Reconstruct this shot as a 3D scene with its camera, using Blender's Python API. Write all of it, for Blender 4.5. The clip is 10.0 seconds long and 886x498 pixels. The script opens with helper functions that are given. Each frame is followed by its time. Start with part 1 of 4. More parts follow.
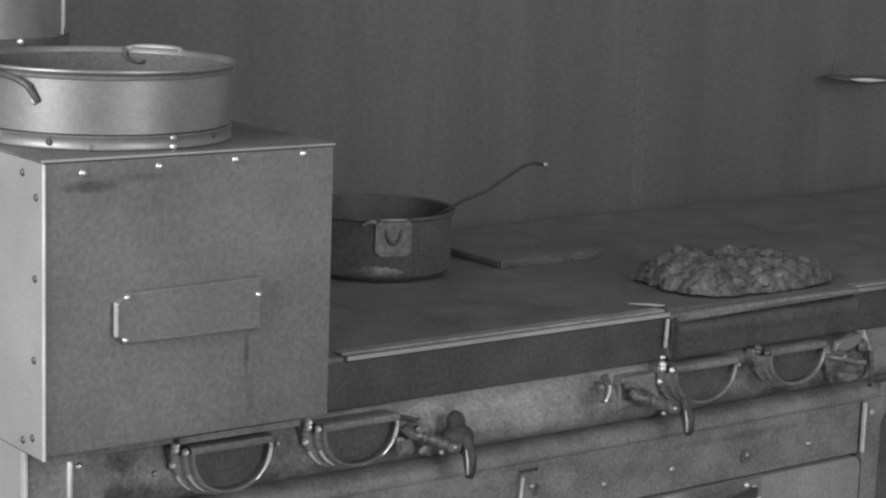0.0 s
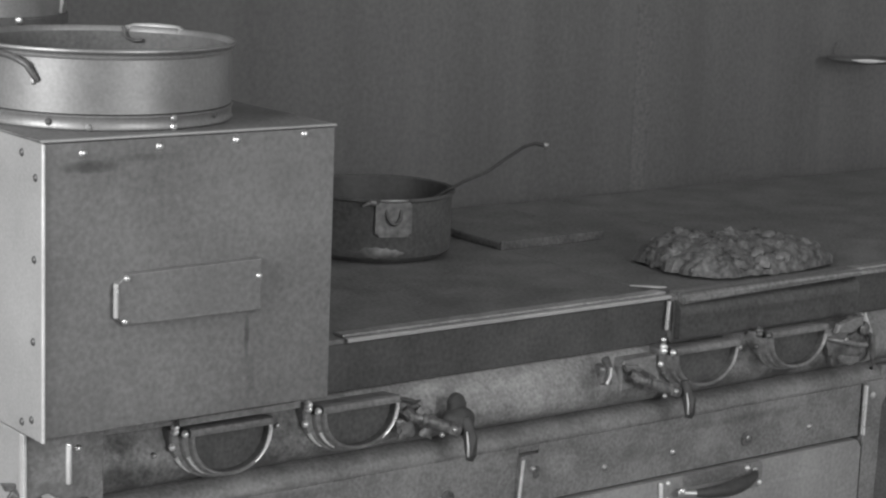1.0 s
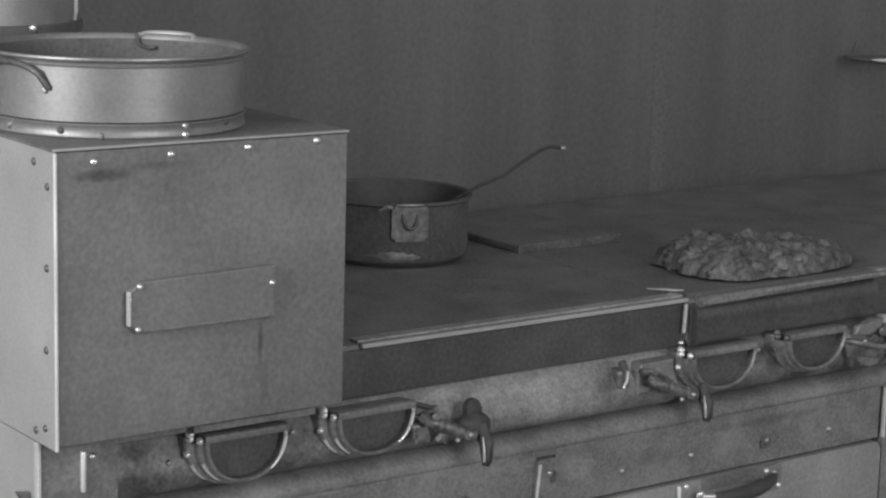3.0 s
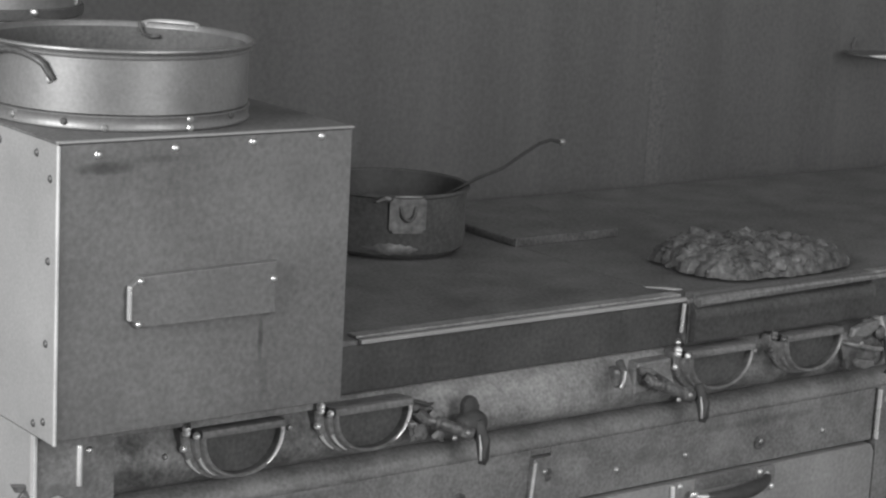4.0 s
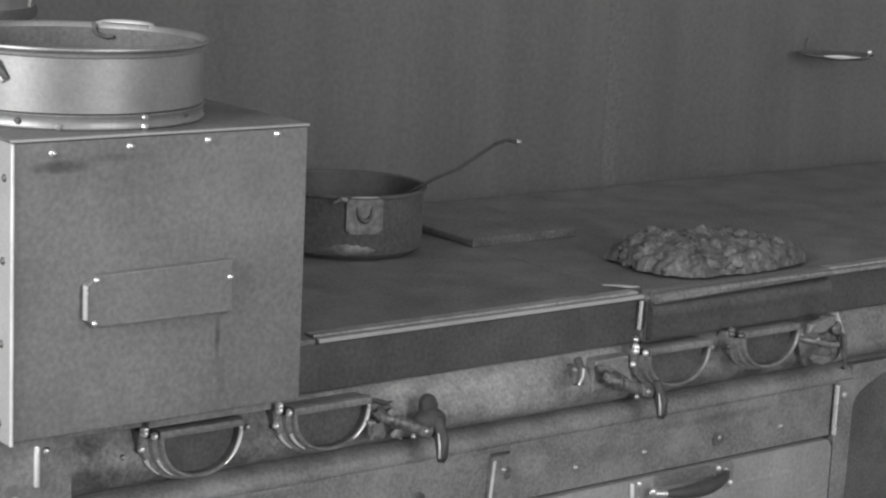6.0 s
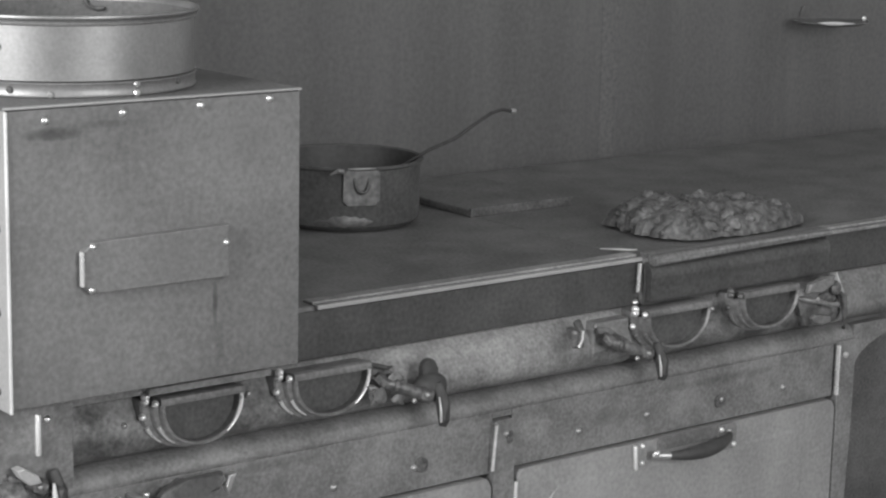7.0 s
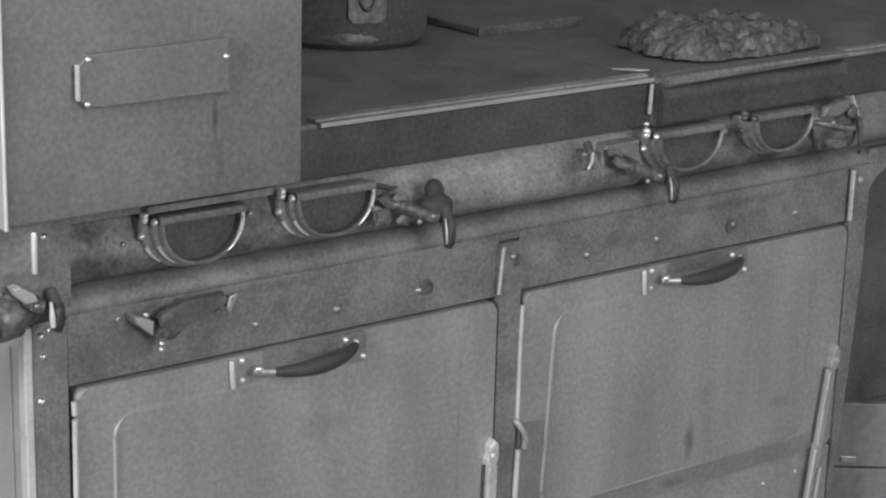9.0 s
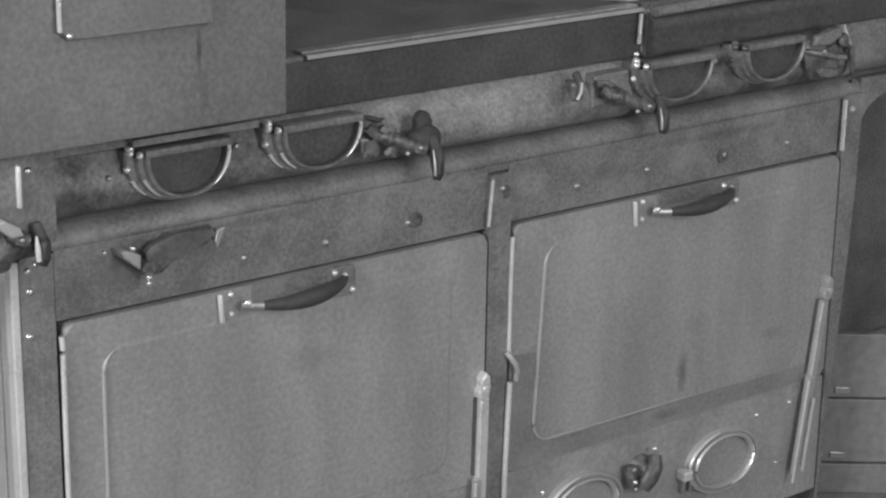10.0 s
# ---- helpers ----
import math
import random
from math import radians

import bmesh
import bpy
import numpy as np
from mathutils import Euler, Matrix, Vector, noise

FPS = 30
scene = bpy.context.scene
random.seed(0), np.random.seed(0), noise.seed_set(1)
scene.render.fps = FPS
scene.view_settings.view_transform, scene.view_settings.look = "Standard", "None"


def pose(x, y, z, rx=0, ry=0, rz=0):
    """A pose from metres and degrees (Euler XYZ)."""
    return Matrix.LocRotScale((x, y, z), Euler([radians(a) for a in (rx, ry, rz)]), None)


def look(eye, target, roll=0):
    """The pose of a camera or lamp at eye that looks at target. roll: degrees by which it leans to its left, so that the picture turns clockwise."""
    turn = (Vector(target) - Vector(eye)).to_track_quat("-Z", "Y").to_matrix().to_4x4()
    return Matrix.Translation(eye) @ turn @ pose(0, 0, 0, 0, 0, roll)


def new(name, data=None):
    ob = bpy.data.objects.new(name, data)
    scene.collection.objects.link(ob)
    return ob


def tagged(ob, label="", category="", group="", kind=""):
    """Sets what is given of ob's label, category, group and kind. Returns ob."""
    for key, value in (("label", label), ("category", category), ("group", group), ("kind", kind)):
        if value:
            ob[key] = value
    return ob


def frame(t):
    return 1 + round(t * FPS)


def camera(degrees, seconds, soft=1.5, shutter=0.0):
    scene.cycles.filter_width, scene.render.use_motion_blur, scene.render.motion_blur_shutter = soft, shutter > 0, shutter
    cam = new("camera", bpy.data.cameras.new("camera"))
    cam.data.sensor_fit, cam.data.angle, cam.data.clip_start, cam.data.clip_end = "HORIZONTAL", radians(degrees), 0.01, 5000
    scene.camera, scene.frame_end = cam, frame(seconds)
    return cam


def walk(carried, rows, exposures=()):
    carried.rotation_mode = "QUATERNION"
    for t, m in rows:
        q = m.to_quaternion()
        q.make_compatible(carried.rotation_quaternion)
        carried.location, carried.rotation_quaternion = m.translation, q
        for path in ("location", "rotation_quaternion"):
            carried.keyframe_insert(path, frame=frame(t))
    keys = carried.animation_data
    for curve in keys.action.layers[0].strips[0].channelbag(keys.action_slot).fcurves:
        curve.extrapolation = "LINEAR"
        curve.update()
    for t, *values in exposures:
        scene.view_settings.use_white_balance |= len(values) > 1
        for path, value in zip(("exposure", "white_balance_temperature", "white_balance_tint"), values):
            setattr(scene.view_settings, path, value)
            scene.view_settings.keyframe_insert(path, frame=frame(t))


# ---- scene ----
cam = camera(24.5, 10.0, soft=2.3)
PATH = [
    (0, (-1.113, -2.143, 1.527), (0.076, -0.576, 1.165), 2.0),
    (0.5, (-1.108, -2.134, 1.53), (0.073, -0.565, 1.151), 2.2),
    (1, (-1.11, -2.125, 1.527), (0.081, -0.565, 1.145), 2.2),
    (1.5, (-1.104, -2.128, 1.525), (0.078, -0.562, 1.14), 2.0),
    (2, (-1.114, -2.126, 1.534), (0.091, -0.574, 1.163), 2.5),
    (2.5, (-1.085, -2.135, 1.532), (0.072, -0.548, 1.153), 1.9),
    (2.7, (-1.086, -2.14, 1.531), (0.075, -0.558, 1.146), 1.4),
    (3.8, (-1.111, -2.092, 1.561), (0.088, -0.539, 1.176), 3.1),
    (4, (-1.104, -2.091, 1.564), (0.081, -0.533, 1.152), 3.1),
    (4.5, (-1.098, -2.096, 1.552), (0.094, -0.546, 1.135), 2.5),
    (5, (-1.103, -2.095, 1.556), (0.102, -0.549, 1.156), 2.8),
    (5.5, (-1.104, -2.1, 1.555), (0.105, -0.559, 1.148), 2.9),
    (5.7, (-1.101, -2.097, 1.556), (0.111, -0.559, 1.152), 3.0),
    (6.8, (-1.115, -2.112, 1.499), (0.114, -0.582, 1.114), 1.5),
    (7, (-1.1, -2.119, 1.499), (0.112, -0.578, 1.102), 1.2),
    (7.5, (-1.097, -2.123, 1.485), (0.126, -0.596, 1.069), 1.0),
    (8, (-1.088, -2.089, 1.491), (0.122, -0.573, 1.005), 2.0),
    (8.5, (-1.067, -2.079, 1.482), (0.107, -0.55, 0.949), 1.5),
    (9, (-1.061, -2.076, 1.472), (0.122, -0.564, 0.913), 1.6),
    (9.5, (-1.05, -2.084, 1.448), (0.12, -0.571, 0.866), 0.7),
    (10, (-1.044, -2.082, 1.452), (0.129, -0.582, 0.842), 1.0),
]
walk(cam, [(t, look(eye, target, roll)) for t, eye, target, roll in PATH], exposures=[(0, -0.08), (0.5, -0.08), (1.0, 0.0), (1.5, 0.03), (2.0, -0.11), (2.5, -0.18), (4.0, -0.01), (4.5, -0.03), (5.0, 0.02), (5.7, 0.18), (7.0, 0.25), (7.5, 0.16), (8.0, 0.18), (9.0, 0.06), (10.0, 0.02)])

# world and lights
world = bpy.data.worlds.new("world")
world.use_nodes = True
world.node_tree.nodes["Background"].inputs["Color"].default_value = (0.5, 0.5, 0.5, 1)
world.node_tree.nodes["Background"].inputs["Strength"].default_value = 0.02
scene.world = world
scene.view_settings.exposure = 0.0


def area_lamp(name, m, width, height, watts):
    data = bpy.data.lights.new(name, "AREA")
    data.shape, data.size, data.size_y, data.energy = "RECTANGLE", width, height, watts
    lamp = new(name, data)
    lamp.matrix_world = m
    return lamp


# sources out of view: an assumed left window, then an added front fill
area_lamp("assumed_daylight", look((-2.52, -0.60, 1.85), (0.2, -0.1, 0.9)), 1.1, 1.1, 75)
area_lamp("assumed_daylight", look((0.25, -3.92, 2.0), (0.8, 0, 0.8)), 1.5, 1.0, 60)


# ---- materials ----
def surface(name, base, metallic=0.0, rough=0.5, vary=0.15, grain=60.0, blotch=6.0, bump=0.15, dirt=0.0, dirt_colour=0.03, streak=(1, 1, 1), rough_vary=0.12, cover=0.52):
    """A grey surface with blotches, grain, a little dirt and relief."""
    m = bpy.data.materials.new(name)
    m.use_nodes = True
    nt = m.node_tree
    n, l = nt.nodes, nt.links
    b = n["Principled BSDF"]
    b.inputs["Metallic"].default_value = metallic
    co = n.new("ShaderNodeTexCoord")
    mp = n.new("ShaderNodeMapping")
    mp.inputs["Scale"].default_value = streak
    l.new(co.outputs["Object"], mp.inputs["Vector"])
    big = n.new("ShaderNodeTexNoise")
    big.inputs["Scale"].default_value, big.inputs["Detail"].default_value = blotch, 5
    fine = n.new("ShaderNodeTexNoise")
    fine.inputs["Scale"].default_value, fine.inputs["Detail"].default_value = grain, 3
    l.new(mp.outputs["Vector"], big.inputs["Vector"])
    l.new(co.outputs["Object"], fine.inputs["Vector"])
    add = n.new("ShaderNodeMath")
    add.operation = "MULTIPLY_ADD"
    l.new(fine.outputs["Fac"], add.inputs[0])
    add.inputs[1].default_value = 1.0
    l.new(big.outputs["Fac"], add.inputs[2])
    rng = n.new("ShaderNodeMapRange")
    rng.inputs["From Min"].default_value, rng.inputs["From Max"].default_value = 0.70, 1.30
    rng.inputs["To Min"].default_value, rng.inputs["To Max"].default_value = base * (1 - vary), base * (1 + vary)
    l.new(add.outputs[0], rng.inputs["Value"])
    value = rng.outputs["Result"]
    if dirt:
        spots = n.new("ShaderNodeTexNoise")
        spots.inputs["Scale"].default_value, spots.inputs["Detail"].default_value = blotch * 2.3, 8
        spots.inputs["Roughness"].default_value = 0.65
        l.new(mp.outputs["Vector"], spots.inputs["Vector"])
        ramp = n.new("ShaderNodeMapRange")
        ramp.inputs["From Min"].default_value, ramp.inputs["From Max"].default_value = cover, cover + 0.16
        ramp.inputs["To Min"].default_value, ramp.inputs["To Max"].default_value = 0, dirt
        l.new(spots.outputs["Fac"], ramp.inputs["Value"])
        mix = n.new("ShaderNodeMix")
        mix.data_type = "FLOAT"
        l.new(ramp.outputs["Result"], mix.inputs[0])
        l.new(value, mix.inputs[2])
        mix.inputs[3].default_value = dirt_colour
        value = mix.outputs[0]
    l.new(value, b.inputs["Base Color"])
    rr = n.new("ShaderNodeMapRange")
    rr.inputs["To Min"].default_value, rr.inputs["To Max"].default_value = max(rough - rough_vary, 0.05), min(rough + rough_vary, 1)
    l.new(big.outputs["Fac"], rr.inputs["Value"])
    l.new(rr.outputs["Result"], b.inputs["Roughness"])
    if bump:
        bp = n.new("ShaderNodeBump")
        bp.inputs["Strength"].default_value, bp.inputs["Distance"].default_value = bump, 0.002
        l.new(add.outputs[0], bp.inputs["Height"])
        l.new(bp.outputs["Normal"], b.inputs["Normal"])
    return m


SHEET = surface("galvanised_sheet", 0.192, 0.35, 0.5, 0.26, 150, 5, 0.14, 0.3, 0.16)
# pale sheet metal, also used to paint left sides as lit
SHEET_LIGHT = surface("pale_and_lit_sheet", 0.43, 0.3, 0.45, 0.14, 300, 6, 0.08, 0.3, 0.3)
# polished metal, also used for highlights drawn along edges and rims
BRIGHT = surface("polished_and_highlight_metal", 0.88, 0.55, 0.3, 0.1, 200, 12, 0.05, 0.25, 0.5)
ENAMEL = surface("grey_oven_enamel", 0.312, 0.1, 0.45, 0.22, 150, 10, 0.08, 0.35, 0.25, (1, 1, 0.3))
FRAME = surface("range_frame_paint", 0.218, 0.2, 0.48, 0.36, 190, 12, 0.16, 0.6, 0.14, cover=0.5)
APRON = surface("burner_apron_metal", 0.315, 0.3, 0.42, 0.38, 180, 10, 0.14, 0.6, 0.14)
SOOTY = surface("sooty_apron_metal", 0.24, 0.4, 0.40, 0.35, 260, 9, 0.14, 0.9, 0.07, cover=0.44)
COLLAR = surface("smoked_collar_metal", 0.235, 0.35, 0.46, 0.35, 170, 14, 0.14, 0.6, 0.13, cover=0.5)
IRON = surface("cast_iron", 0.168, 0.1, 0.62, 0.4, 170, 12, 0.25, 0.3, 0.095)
IRON_BLACK = surface("darker_front_iron", 0.074, 0.1, 0.6, 0.4, 160, 12, 0.2, 0.3, 0.055)
IRON_LIP = surface("pale_rail_iron", 0.42, 0.5, 0.36, 0.35, 160, 14, 0.15, 0.6, 0.14)
RAIL = surface("greasy_rail_iron", 0.29, 0.35, 0.42, 0.35, 160, 14, 0.15, 0.6, 0.14)
STEEL = surface("polished_steel", 0.75, 1.0, 0.34, 0.1, 200, 10, 0.03)
DULL_LUG = surface("smeared_lug", 0.165, 0.3, 0.5, 0.5, 90, 25, 0.2, 0.8, 0.10)
DULL_STEEL = surface("dull_steel", 0.42, 0.8, 0.38, 0.2, 160, 12, 0.1, 0.3, 0.12)
ALUMINIUM = surface("spun_aluminium", 0.275, 0.6, 0.45, 0.15, 220, 5, 0.05, 0.5, 0.17)
NOSING = surface("streaked_nosing_iron", 0.26, 0.35, 0.42, 0.45, 160, 22, 0.15, 0.85, 0.09, streak=(0.09, 8, 8), cover=0.47)
POT_DARK = surface("dark_pot_metal", 0.098, 0.1, 0.6, 0.35, 180, 12, 0.15, 0.3, 0.07)
MATTE_BLACK = surface("sooted_pot_black", 0.088, 0.0, 0.95, 0.35, 150, 14, 0.14, 0.4, 0.075)
RIM = surface("blued_rim_metal", 0.17, 0.4, 0.58, 0.4, 200, 25, 0.15, 0.7, 0.10)
BOLT = surface("bright_bolt", 0.9, 0.7, 0.33, 0.12, 150, 30, 0.1)
VALVE = surface("dark_brass_valve", 0.16, 0.45, 0.45, 0.5, 150, 38, 0.35, 0.95, 0.075, cover=0.48)
LEVER = surface("black_lever", 0.10, 0.2, 0.45, 0.4, 150, 20, 0.2)
GRIP = surface("black_wood_grip", 0.05, 0.0, 0.62, 0.3, 120, 20, 0.1)
HOLE = surface("dark_recess", 0.085, 0.0, 0.8, 0.4, 160, 18, 0.2)
MOTTLED = surface("grease_spattered_tin", 0.25, 0.2, 0.5, 0.6, 90, 26, 0.4, 0.95, 0.10, (1, 1, 0.5), 0.12, 0.42)
WALL = surface("painted_wall_sheet", 0.136, 0.1, 0.6, 0.2, 110, 9, 0.1, 0.4, 0.108, (1, 1, 0.07))
SEAM = surface("paler_seam_paint", 0.162, 0.1, 0.6, 0.34, 110, 12, 0.1, 0.4, 0.12, (1, 1, 0.07))
ROOM = surface("room_plaster", 0.74, 0.0, 0.8, 0.12, 90, 2, 0.1)
BOARD = surface("floor_boards", 0.22, 0.0, 0.55, 0.25, 60, 5, 0.15, 0.3, 0.06, (0.3, 2, 1))


def stained(base, name, marks):
    """A copy of a material with darker marks (or, with a negative depth, paler ones) of their own shape: (x, z, half
    width, half height, depth).
    """
    m = base.copy()
    m.name = name
    n, l = m.node_tree.nodes, m.node_tree.links
    b = n["Principled BSDF"]
    old = b.inputs["Base Color"].links[0].from_socket
    co = n.new("ShaderNodeTexCoord")
    sep = n.new("ShaderNodeSeparateXYZ")
    wob = n.new("ShaderNodeTexNoise")
    wob.inputs["Scale"].default_value, wob.inputs["Detail"].default_value = 45, 4
    l.new(co.outputs["Object"], wob.inputs["Vector"])
    l.new(co.outputs["Object"], sep.inputs[0])

    def spot(cx, cz, rx, rz, depth):
        terms = []
        for axis, c, r in (("X", cx, rx), ("Z", cz, rz)):
            a = n.new("ShaderNodeMath")
            a.operation = "SUBTRACT"
            l.new(sep.outputs[axis], a.inputs[0])
            a.inputs[1].default_value = c
            d = n.new("ShaderNodeMath")
            d.operation = "DIVIDE"
            l.new(a.outputs[0], d.inputs[0])
            d.inputs[1].default_value = r
            p = n.new("ShaderNodeMath")
            p.operation = "POWER"
            l.new(d.outputs[0], p.inputs[0])
            p.inputs[1].default_value = 2
            terms.append(p.outputs[0])
        s = n.new("ShaderNodeMath")
        s.operation = "ADD"
        l.new(terms[0], s.inputs[0])
        l.new(terms[1], s.inputs[1])
        w = n.new("ShaderNodeMath")
        w.operation = "MULTIPLY_ADD"
        l.new(wob.outputs["Fac"], w.inputs[0])
        w.inputs[1].default_value = 1.6
        l.new(s.outputs[0], w.inputs[2])
        r = n.new("ShaderNodeMapRange")
        r.inputs["From Min"].default_value, r.inputs["From Max"].default_value = 0.7, 1.9
        r.inputs["To Min"].default_value, r.inputs["To Max"].default_value = 1 - depth, 1
        l.new(w.outputs[0], r.inputs["Value"])
        return r.outputs["Result"]

    value = old
    for mark in marks:
        mul = n.new("ShaderNodeMath")
        mul.operation = "MULTIPLY"
        l.new(value, mul.inputs[0])
        l.new(spot(*mark), mul.inputs[1])
        value = mul.outputs[0]
    l.new(value, b.inputs["Base Color"])
    return m


# small smudges; the broad last marks go darker upwards and paler low down
BOX_FRONT = stained(SHEET, "stained_and_graded_sheet", (
    (-0.061, 1.167, 0.04, 0.008, 0.55), (0.0, 1.174, 0.06, 0.005, 0.25), (0.149, 0.95, 0.004, 0.034, 0.5), (0.152, 0.98, 0.02, 0.004, 0.35),
    (0.155, 0.9, 0.008, 0.03, 0.2), (0.08, 0.90, 0.14, 0.05, -0.14), (0.02, 1.165, 0.13, 0.04, 0.16), (0.2, 1.15, 0.1, 0.05, 0.13)))
WORN_PLATE = stained(RAIL, "worn_clip_metal", ((0.858, 0.785, 0.02, 0.004, 0.5), (0.875, 0.778, 0.02, 0.004, 0.5), (0.86, 0.803, 0.02, 0.010, -0.35)))
# ragged soot, plus low dark and high pale marks painting the curve's shading
SOOT_SHADE_APRON = stained(APRON, "sooted_and_shaded_apron", (
    (0.33, 0.78, 0.125, 0.2, 0.5), (0.20, 0.78, 0.1, 0.2, 0.4), (0.035, 0.765, 0.06, 0.036, 0.62), (0.03, 0.808, 0.03, 0.014, 0.5), (0.10, 0.78, 0.09, 0.05, 0.35), (0.10, 0.745, 0.09, 0.010, 0.4), (0.475, 0.758, 0.035, 0.014, 0.6), (0.60, 0.748, 0.2, 0.012, 0.35),
    (0.84, 0.765, 0.06, 0.025, 0.5), (0.785, 0.79, 0.03, 0.03, 0.4), (0.70, 0.76, 0.02, 0.02, 0.15), (0.64, 0.806, 0.07, 0.010, -0.25), (0.49, 0.812, 0.035, 0.008, -0.35), (0.57, 0.78, 0.015, 0.02, 0.25), (0.62, 0.77, 0.06, 0.012, 0.15)))
WORN_BAND = stained(FRAME, "worn_band_paint", (
    (0.735, 0.678, 0.035, 0.022, -0.4), (0.62, 0.695, 0.06, 0.010, -0.2), (0.15, 0.685, 0.10, 0.018, 0.25), (0.05, 0.65, 0.05, 0.03, 0.2), (1.10, 0.692, 0.16, 0.008, 0.25), (0.45, 0.66, 0.05, 0.02, -0.15),
    (1.25, 0.65, 0.06, 0.02, -0.12), (0.30, 0.70, 0.08, 0.008, 0.25), (0.88, 0.67, 0.05, 0.015, 0.15)))
DOOR_ENAMEL = stained(ENAMEL, "smudged_enamel", (
    (1.042, 0.328, 0.012, 0.034, 0.5), (0.74, 0.30, 0.02, 0.05, 0.15), (1.24, 0.35, 0.03, 0.012, 0.2), (1.07, 0.40, 0.03, 0.02, 0.12), (0.36, 0.50, 0.05, 0.02, 0.14)))

# door enamel darkened to paint the shade on the margin, with two smudges
MARGIN_SHADE = stained(surface("darker_margin_enamel", 0.242, 0.1, 0.5, 0.25, 150, 12, 0.08, 0.4, 0.19), "shaded_margin_enamel", ((1.01, 0.266, 0.03, 0.010, 0.3), (0.72, 0.42, 0.03, 0.02, 0.2)))


# ---- shape helpers ----
def part(name, bm, material, parent=None, label="", smooth=False):
    """Links a bmesh as one mesh object, under a thing or a part."""
    me = bpy.data.meshes.new(name)
    bmesh.ops.recalc_face_normals(bm, faces=bm.faces)
    bm.to_mesh(me)
    bm.free()
    me.materials.append(material)
    if smooth:
        me.shade_smooth()
        me.set_sharp_from_angle(angle=radians(38))
    ob = new(name, me)
    if parent:
        ob.parent = parent
    if label:
        ob["label"] = label
    return ob


def thing(name, label, category, group="", kind=""):
    return tagged(new(name), label, category, group, kind)


def block(x0, x1, y0, y1, z0, z1, bevel=0.0, seg=2, bm=None):
    bm2 = bmesh.new()
    bmesh.ops.create_cube(bm2, size=1)
    bmesh.ops.transform(bm2, matrix=Matrix.LocRotScale(((x0 + x1) / 2, (y0 + y1) / 2, (z0 + z1) / 2), None, (x1 - x0, y1 - y0, z1 - z0)), verts=bm2.verts)
    if bevel:
        bmesh.ops.bevel(bm2, geom=list(bm2.edges), offset=bevel, segments=seg, affect="EDGES", profile=0.5)
    return merge(bm, bm2)


def merge(bm, other):
    """Adds other to bm (if there is one) and returns the whole."""
    if bm is None:
        return other
    tmp = bpy.data.meshes.new("tmp")
    other.to_mesh(tmp)
    other.free()
    bm.from_mesh(tmp)
    bpy.data.meshes.remove(tmp)
    return bm


def rod(a, b, r0, r1=None, seg=16, bm=None, bevel=0.0):
    """A round bar from a to b."""
    a, b = Vector(a), Vector(b)
    r1 = r0 if r1 is None else r1
    bm2 = bmesh.new()
    bmesh.ops.create_cone(bm2, cap_ends=True, segments=seg, radius1=r0, radius2=r1, depth=(b - a).length)
    if bevel:
        rims = [e for e in bm2.edges if len(e.link_faces) == 2 and any(len(f.verts) > 4 for f in e.link_faces)]
        bmesh.ops.bevel(bm2, geom=rims, offset=bevel, segments=2, affect="EDGES", profile=0.5)
    m = Matrix.Translation((a + b) / 2) @ (b - a).to_track_quat("Z", "Y").to_matrix().to_4x4()
    bmesh.ops.transform(bm2, matrix=m, verts=bm2.verts)
    return merge(bm, bm2)


def lathe(profile, m, seg=64, sx=1.0, sy=1.0, bm=None):
    """Turns (radius, height) pairs about z, squeezed to an oval by sx and sy, at the pose m."""
    bm2 = bmesh.new()
    rings = []
    for r, z in profile:
        if r < 1e-5:
            rings.append([bm2.verts.new((0, 0, z))])
        else:
            rings.append([bm2.verts.new((r * sx * math.cos(2 * math.pi * k / seg), r * sy * math.sin(2 * math.pi * k / seg), z)) for k in range(seg)])
    for p, q in zip(rings, rings[1:]):
        for k in range(seg):
            j = (k + 1) % seg
            four = [p[k % len(p)], p[j % len(p)], q[j % len(q)], q[k % len(q)]]
            seen = list(dict.fromkeys(four))
            if len(seen) > 2:
                bm2.faces.new(seen)
    bmesh.ops.transform(bm2, matrix=m, verts=bm2.verts)
    return merge(bm, bm2)


def tube(points, radius, seg=10, bm=None, radii=None, flat=1.0):
    """A bent bar through points; flat squeezes it across the first normal."""
    pts = [Vector(p) for p in points]
    bm2 = bmesh.new()
    rings = []
    up = Vector((0, 0, 1))
    for i, p in enumerate(pts):
        d = (pts[min(i + 1, len(pts) - 1)] - pts[max(i - 1, 0)]).normalized()
        side = d.cross(up)
        if side.length < 0.05:
            side = d.cross(Vector((0, 1, 0)))
        side.normalize()
        top = side.cross(d).normalized()
        r = radii[i] if radii else radius
        rings.append([bm2.verts.new(p + side * (r * flat * math.cos(2 * math.pi * k / seg)) + top * (r * math.sin(2 * math.pi * k / seg))) for k in range(seg)])
    for p, q in zip(rings, rings[1:]):
        for k in range(seg):
            bm2.faces.new((p[k], p[(k + 1) % seg], q[(k + 1) % seg], q[k]))
    bm2.faces.new(rings[0])
    bm2.faces.new(list(reversed(rings[-1])))
    return merge(bm, bm2)


